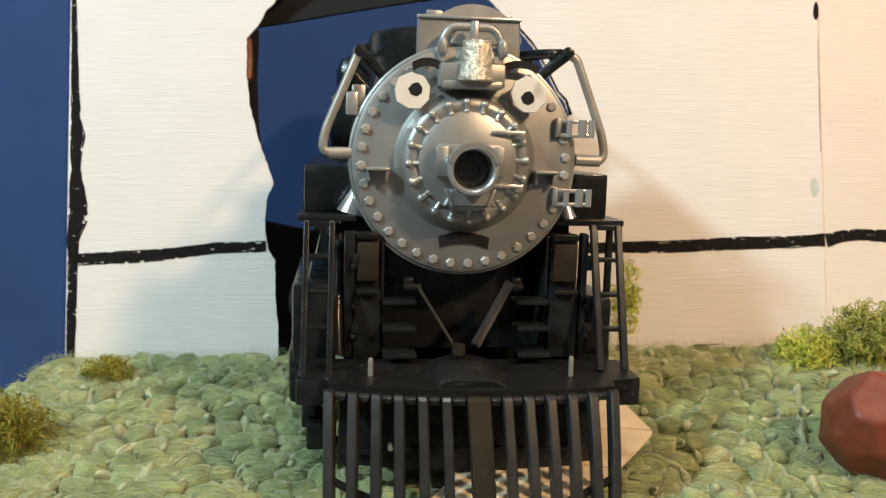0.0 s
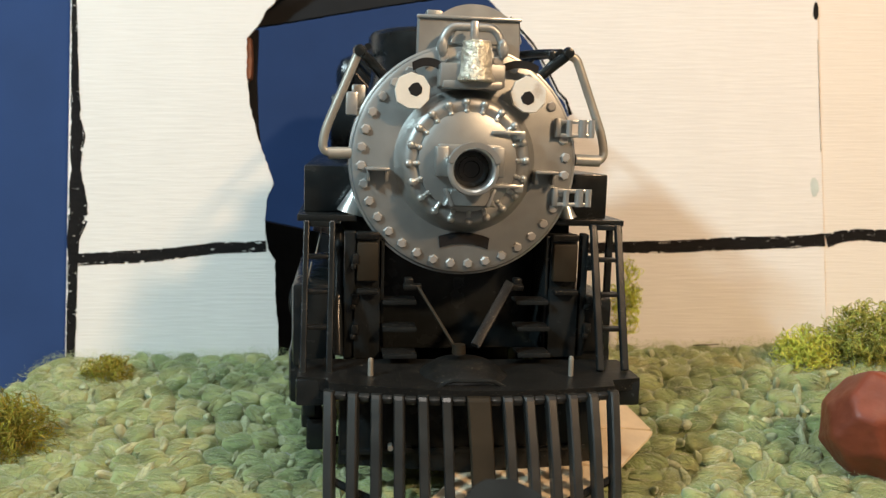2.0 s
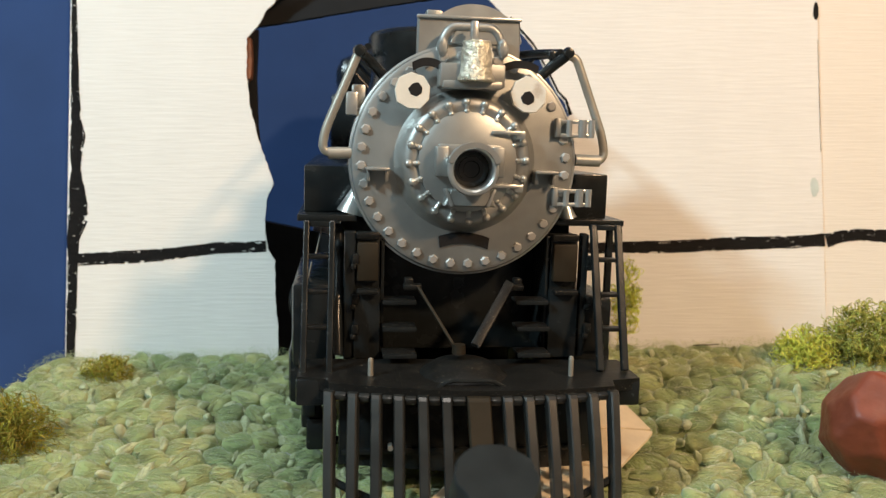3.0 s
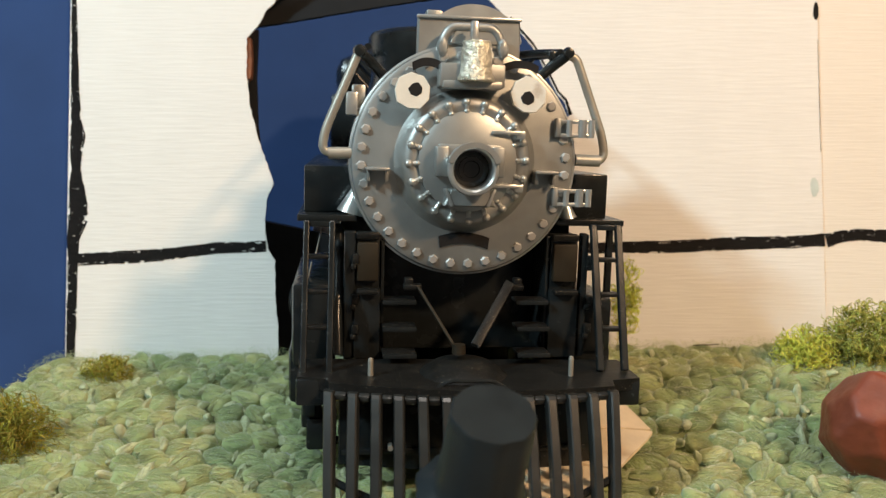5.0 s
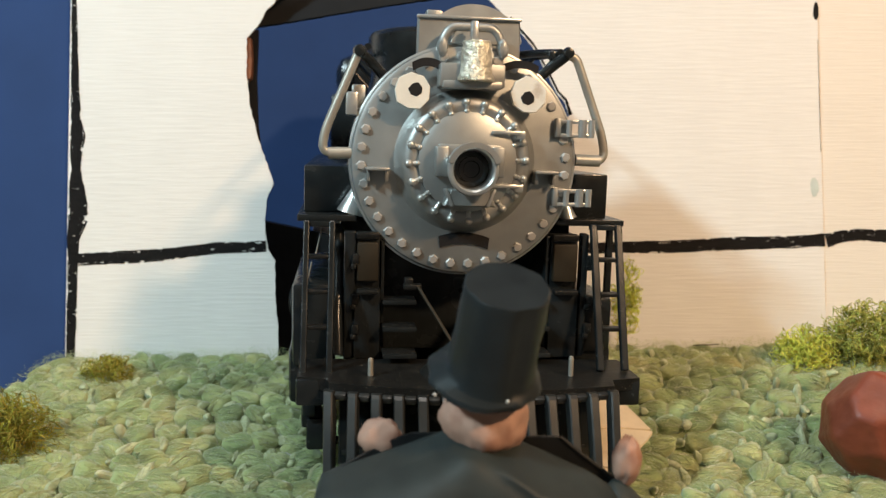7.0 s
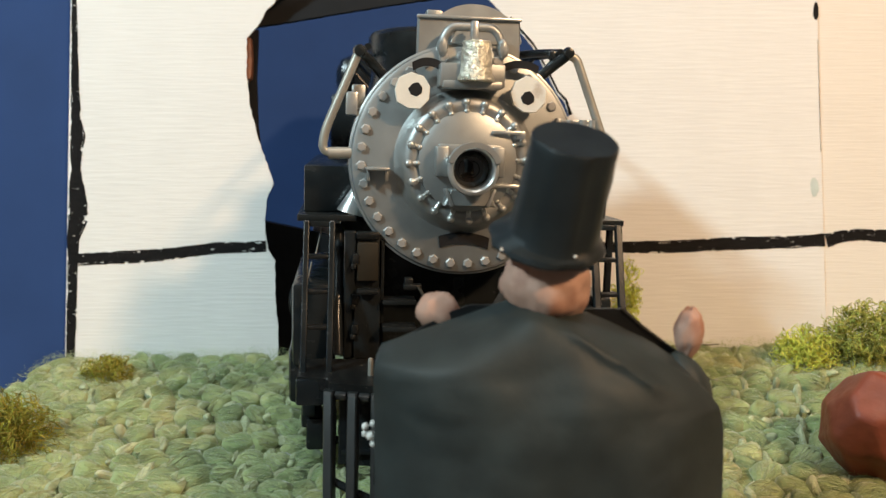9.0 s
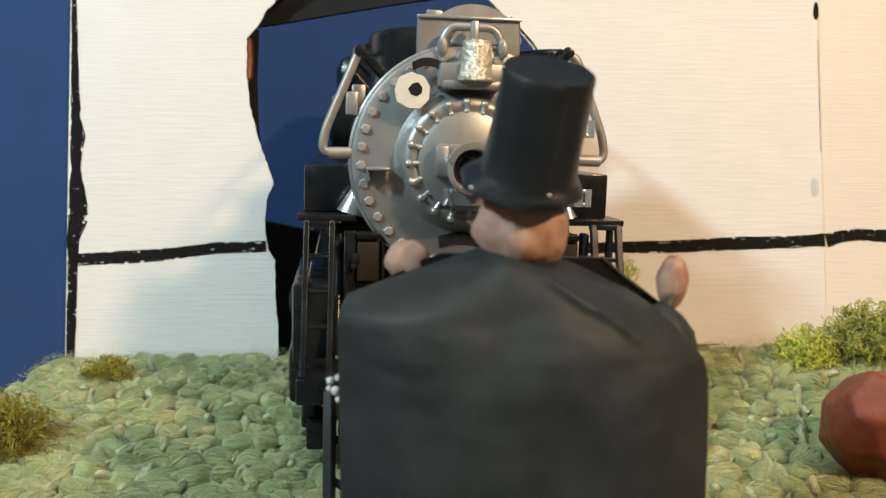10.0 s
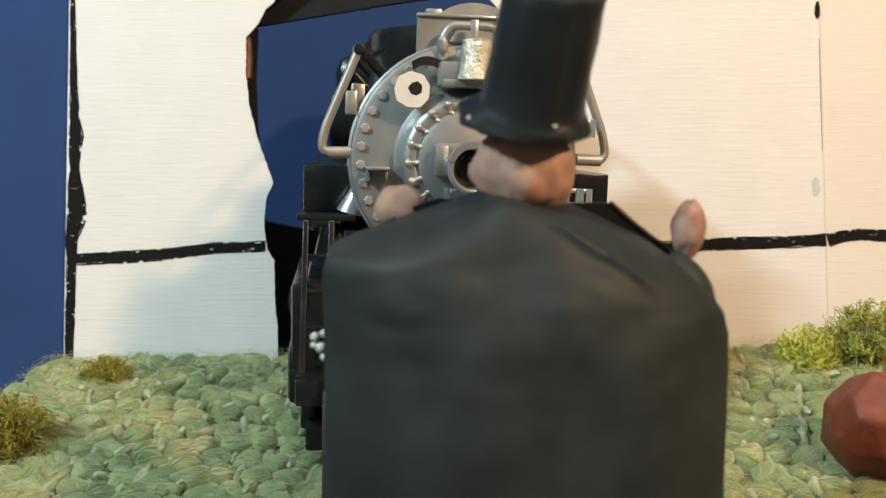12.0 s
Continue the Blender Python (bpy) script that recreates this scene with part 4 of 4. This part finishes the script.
def stone():
    """A blunt lump cut by many random flats, with worn edges."""
    rng = random.Random(12)
    flats = []
    while len(flats) < 31:
        v = Vector((rng.gauss(0, 1), rng.gauss(0, 1), rng.gauss(0, 1))).normalized()
        if all(v.dot(u) < 0.885 for u, _ in flats):
            flats.append((v, rng.uniform(0.92, 1.0)))
    bm = B()
    bmesh.ops.create_icosphere(bm, subdivisions=5, radius=1.0)
    for v in bm.verts:
        d = v.co.normalized()
        total = sum((max(0.0, d.dot(n)) / k) ** 64 for n, k in flats)
        r = total ** (-1 / 64) * (1 + 0.012 * noise.noise(d * 7) + 0.006 * noise.noise(d * 22))
        v.co = Vector((d.x * 18.2 * r, d.y * 14.6 * r, d.z * 16.9 * r))
    ob = part("stone", bm, ROCK, sharp=80)
    ob.matrix_world = mm(133.8, 234, 19.2) @ Matrix.Rotation(radians(14), 4, "Y")
    tagged(ob, "faceted red-brown painted stone on the knitted mat", "stone")


stone()


def cardboard_bed():
    bed = new("cardboard_bed")

    def sheet(name, pts, label):
        bm = B()
        v = [bm.verts.new(q) for q in pts]
        w = [bm.verts.new((q[0], q[1], q[2] - 0.9)) for q in pts]
        bm.faces.new(v)
        bm.faces.new(w[::-1])
        for i in range(len(pts)):
            j = (i + 1) % len(pts)
            bm.faces.new((v[i], w[i], w[j], v[j]))
        part(name, bm, CARTON, bed, label)

    # a flat front half and a creased tip that rises over the wool
    sheet("board", [(-6, 196, 11.4), (37, 196, 11.4), (43, 209, 11.8), (50.6, 219, 13.0), (30, 240, 12), (1, 240, 11.4), (0.6, 210, 11.4)], "torn front edge of the cardboard")
    sheet("lower_flap", [(50.2, 217, 13.6), (63.4, 237, 14.4), (66.4, 242.6, 14.6), (54.0, 241, 16.2), (30, 241, 14.4), (36, 224, 12.6)], "creased lower fold of the cardboard")
    sheet("upper_flap", [(54.2, 241.6, 16.4), (66.0, 243.6, 15.0), (60.5, 257.0, 19.0), (57.5, 262, 19.2), (48, 262, 18.6), (30, 242, 14.8)], "creased upper fold of the cardboard")
    tagged(bed, "torn beige cardboard sheet folded under the locomotive", "cardboard")


cardboard_bed()


def twig():
    z = ground_z(105, 315)
    ob = part("twig", tube(B(), smooth_path([(-5, 0, 0), (-2, -0.5, 0.5), (2, 0.3, 0.3), (5.5, 0, 0.7)], 4), 0.3, 6, 0.18), BRONZE)
    ob.matrix_world = mm(107, 317, z + 4.2)
    tagged(ob, "tiny brown twig lying on the wool mat", "twig")


twig()


# ---- the doll ----
def doll():
    bm = B()

    def add(build, index):
        before = set(bm.faces)
        build()
        for f in bm.faces:
            if f not in before:
                f.material_index = index

    # coat: rings of a rounded block, narrow at the collar
    def coat():
        rings = []
        levels = [(-100, -34.6, 37.4, 15), (-70, -34.7, 37.4, 16.5), (-45, -34.8, 37.4, 17), (-30, -34.9, 37.3, 16.6), (-23, -34.9, 36.9, 16), (-19, -34.9, 35.8, 15.4), (-16, -34.9, 33.6, 15),
                  (-13.4, -34.9, 30.5, 14.4), (-11.4, -34.8, 27.4, 13.8), (-9.4, -33.6, 23.6, 13), (-7, -27, 19, 12), (-4.6, -20, 14, 10.6), (-2.2, -13, 8.5, 9), (-0.4, -8, 3.0, 7.6), (0.4, -7, 1.6, 6.4)]
        fine = []
        for (z0, a0, b0, c0), (z1, a1, b1, c1) in zip(levels, levels[1:]):
            k = max(1, int((z1 - z0) / 0.9))
            fine += [(z0 + (z1 - z0) * i / k, a0 + (a1 - a0) * i / k, b0 + (b1 - b0) * i / k, c0 + (c1 - c0) * i / k) for i in range(k)]
        levels = fine + [levels[-1]]
        half = 48
        for z, xl, xr, ry in levels:
            ring = []
            for i in range(2 * half):
                back = i >= half
                u = -1 + 2 * ((i % half) + 0.5) / half
                u = math.sin(u * math.pi / 2) * (-1 if back else 1)
                x = (xl + xr) / 2 + (xr - xl) / 2 * u
                y = ry * 0.75 * (1 - 0.8 * u ** 4) + 3 if back else 1.0 - ry * (1 - 0.85 * abs(u) ** 2.6)
                if not back:
                    fold = max(0, 1 - abs((x - 5) - (-2 - z) * 1.5) / 3.0) * smoothstep((z + 16) / 6) * smoothstep((-0.5 - z) / 2)
                    y -= 2.2 * fold
                    # a shallow dent between the shoulder blades, with a raised lower rim
                    q = math.hypot((x + 6) / 11.0, (z + 10.5) / 8.5)
                    y += 1.1 * smoothstep((1.5 - q) / 1.4) * smoothstep((-1.5 - z) / 6)
                f = noise.noise(Vector((x / 15, z / 17, 2.0))) - 0.9 * abs(noise.noise(Vector((x / 13 + z / 20, z / 9 - x / 25, 7.0)))) * smoothstep((z + 40) / 25)
                ring.append(bm.verts.new((x, y + (0 if back else 1.1 * f), z + (2.2 * smoothstep((z + 18) / 10) if back else 0) + 0.5 * noise.noise(Vector((x / 7, 0, 1))))))
            rings.append(ring)
        seg = 2 * half
        for p, q in zip(rings, rings[1:]):
            for i in range(seg):
                bm.faces.new((p[i], p[(i + 1) % seg], q[(i + 1) % seg], q[i]))
        bm.faces.new(rings[0][::-1])
        bm.faces.new(rings[-1])

    def ball(c, r, m=None, seg=28, wob=0.05, sd=0):
        res = bmesh.ops.create_uvsphere(bm, u_segments=seg, v_segments=seg // 2, radius=1.0)
        for v in res["verts"]:
            f = 1 + wob * noise.noise(v.co * 1.9 + Vector((sd, 0, 0))) - wob * 0.7 * abs(noise.noise(v.co * 4.0 + Vector((sd, 3, 0))))
            v.co = Vector(c) + (m or Matrix()) @ Vector((v.co.x * r[0] * f, v.co.y * r[1] * f, v.co.z * r[2] * f))

    tip = Matrix.Rotation(radians(8), 4, "Y") @ Matrix.Rotation(radians(23), 4, "X")

    def hat():
        seg = 12
        prof = [(11.6, -0.4), (12.1, 0.3), (11.7, 1.3), (9.9, 1.9), (9.3, 3.2), (9.0, 7), (8.9, 11), (8.8, 15.5), (8.7, 20.2), (8.7, 22.3), (8.3, 22.9), (0, 22.7)]
        rings = []
        for k, (r, z) in enumerate(prof):
            if r == 0:
                rings.append([bm.verts.new(Vector((1.5, 3.0, 14.4)) + tip @ Vector((0, 0, z)))])
                continue
            ring = []
            for i in range(seg * 3):
                t = 2 * math.pi * i / (seg * 3)
                facet = (1 - 0.018 * (1 - math.cos(seg * 0.75 * t))) * (1 + (0.11 if k < 3 else 0.045) * noise.noise(Vector((2.6 * math.cos(t), 2.6 * math.sin(t), z / 6)))) * (1 - (0.06 * max(0, 1 - abs(t - 5.25) / 0.22) if 3 < k < 10 else 0))
                droop = (1.6 * max(0, -math.cos(t)) ** 2 - 0.9 * max(0, -math.sin(t)) if k < 3 else 0)
                ring.append(bm.verts.new(Vector((1.5, 3.0, 14.4)) + tip @ Vector((r * facet * math.cos(t) - (1.2 if k < 3 else 0), r * facet * math.sin(t), z - droop * 0.6))))
            rings.append(ring)
        n = seg * 3
        bm.faces.new(rings[0][::-1])
        for p, q in zip(rings, rings[1:]):
            for i in range(n):
                if len(q) == 1:
                    bm.faces.new((p[i], p[(i + 1) % n], q[0]))
                else:
                    bm.faces.new((p[i], p[(i + 1) % n], q[(i + 1) % n], q[i]))

    def collar():
        # the far half of the coat stands a little higher, with cut corners
        outline = [(-36, -40), (-34.6, -9.4), (-27, -5.6), (-19.5, -1.4), (-14.8, 0.2), (-6.5, 0.2), (6.4, -0.6), (17.2, -0.6), (21.6, -4.4), (27.6, -9.0), (33.6, -13.6), (36.6, -16.4), (37.2, -20), (37.2, -40)]
        slab(bm, outline, 8.2, 9.2)
        for (x0, z0), (x1, z1) in zip(outline[7:11], outline[8:12]):
            tube(bm, [(x0, 8.4, z0), (x1, 8.4, z1)], 0.55, 8)

    add(coat, 0)
    add(collar, 4)
    add(lambda: ball((0.6, 5, 5.6), (9.7, 9.0, 8.5), Matrix.Rotation(radians(6), 4, "Y"), seg=56, sd=3, wob=0.12), 1)
    add(lambda: ball((-21.6, 11, -1.9), (4.9, 3.2, 4.5), sd=5, wob=0.2), 1)
    add(lambda: ball((31.4, 7, -5.4), (2.9, 3.4, 5.6), Matrix.Rotation(radians(8), 4, "Y"), sd=7, wob=0.2), 1)
    add(lambda: ball((-20.5, 10.6, -9.4), (7.5, 4.4, 4.2), Matrix.Rotation(radians(-20), 4, "Y"), sd=6), 0)
    add(lambda: ball((31.5, 6, -17.5), (4.6, 6, 8.5), Matrix.Rotation(radians(-22), 4, "Y"), sd=8), 0)
    add(hat, 2)
    for x, z, r in ((-37.0, -24.4, 0.8), (-35.9, -26.4, 1.0), (-35.4, -23.8, 0.7), (-37.2, -26.0, 0.6), (-35.4, -28.2, 0.7)):
        add(lambda x=x, z=z, r=r: ball((x, 2, z), (r, r, r), seg=12, wob=0), 3)
    for dx, dz in ((4.4, 13.2), (-9.6, 14.6)):
        add(lambda dx=dx, dz=dz: ball((dx, -9.0, dz), (0.36, 0.3, 0.3), seg=12, wob=0.2), 3)
    ob = new("doll", mesh_from("doll", bm, [FELT, SKIN, HAT, BEAD, SHEEN_BLACK], 50))
    tagged(ob, "stout black-coated doll in a black top hat seen from behind", "doll")
    return ob


figure = doll()

DOLL = [
    (0.0, 0.0129, 0.1492, -0.0101),
    (1.3, 0.0132, 0.1501, -0.0035),
    (1.5, 0.0132, 0.1508, 0.0018),
    (1.7, 0.0094, 0.1509, 0.0024),
    (1.9, 0.0094, 0.1508, 0.0016),
    (2.1, 0.0059, 0.1506, 0.0002),
    (2.3, 0.0056, 0.1510, 0.0030),
    (2.5, 0.0063, 0.1511, 0.0039),
    (2.7, 0.0061, 0.1513, 0.0055),
    (2.9, 0.0066, 0.1515, 0.0069),
    (3.1, 0.0056, 0.1517, 0.0080),
    (3.6, 0.0054, 0.1521, 0.0108),
    (4.2, 0.0052, 0.1526, 0.0146),
    (4.8, 0.0051, 0.1532, 0.0184),
    (5.0, 0.0054, 0.1533, 0.0193),
    (5.2, 0.0059, 0.1534, 0.0202),
    (5.4, 0.0051, 0.1535, 0.0210),
    (5.5, 0.0044, 0.1536, 0.0216),
    (5.6, 0.0058, 0.1539, 0.0234),
    (5.8, 0.0058, 0.1541, 0.0254),
    (5.9, 0.0059, 0.1544, 0.0269),
    (6.0, 0.0068, 0.1548, 0.0297),
    (6.1, 0.0090, 0.1551, 0.0320),
    (6.2, 0.0079, 0.1551, 0.0323),
    (6.3, 0.0072, 0.1553, 0.0334),
    (6.4, 0.0075, 0.1555, 0.0349),
    (6.5, 0.0080, 0.1557, 0.0364),
    (6.7, 0.0082, 0.1561, 0.0393),
    (6.9, 0.0080, 0.1565, 0.0420),
    (7.0, 0.0080, 0.1567, 0.0435),
    (7.1, 0.0083, 0.1569, 0.0448),
    (7.2, 0.0111, 0.1574, 0.0482),
    (7.3, 0.0118, 0.1576, 0.0503),
    (7.7, 0.0126, 0.1581, 0.0537),
    (8.1, 0.0137, 0.1588, 0.0582),
    (8.5, 0.0150, 0.1584, 0.0629),
    (8.8, 0.0167, 0.1589, 0.0662),
    (8.9, 0.0190, 0.1582, 0.0689),
    (9.0, 0.0207, 0.1586, 0.0713),
    (9.1, 0.0198, 0.1576, 0.0719),
    (9.2, 0.0171, 0.1567, 0.0723),
    (9.3, 0.0154, 0.1548, 0.0734),
    (9.5, 0.0150, 0.1530, 0.0745),
    (9.7, 0.0148, 0.1524, 0.0779),
    (10.0, 0.0146, 0.1512, 0.0835),
    (10.3, 0.0137, 0.1499, 0.0887),
    (10.5, 0.0134, 0.1492, 0.0910),
    (10.8, 0.0128, 0.1455, 0.0935),
    (11.0, 0.0126, 0.1432, 0.0946),
    (11.5, 0.0135, 0.1427, 0.0952),
    (12.0, 0.0137, 0.1407, 0.0953),
]


def motions():
    walk(figure, [(t, pose(x, y, z)) for t, x, y, z in DOLL])


motions()
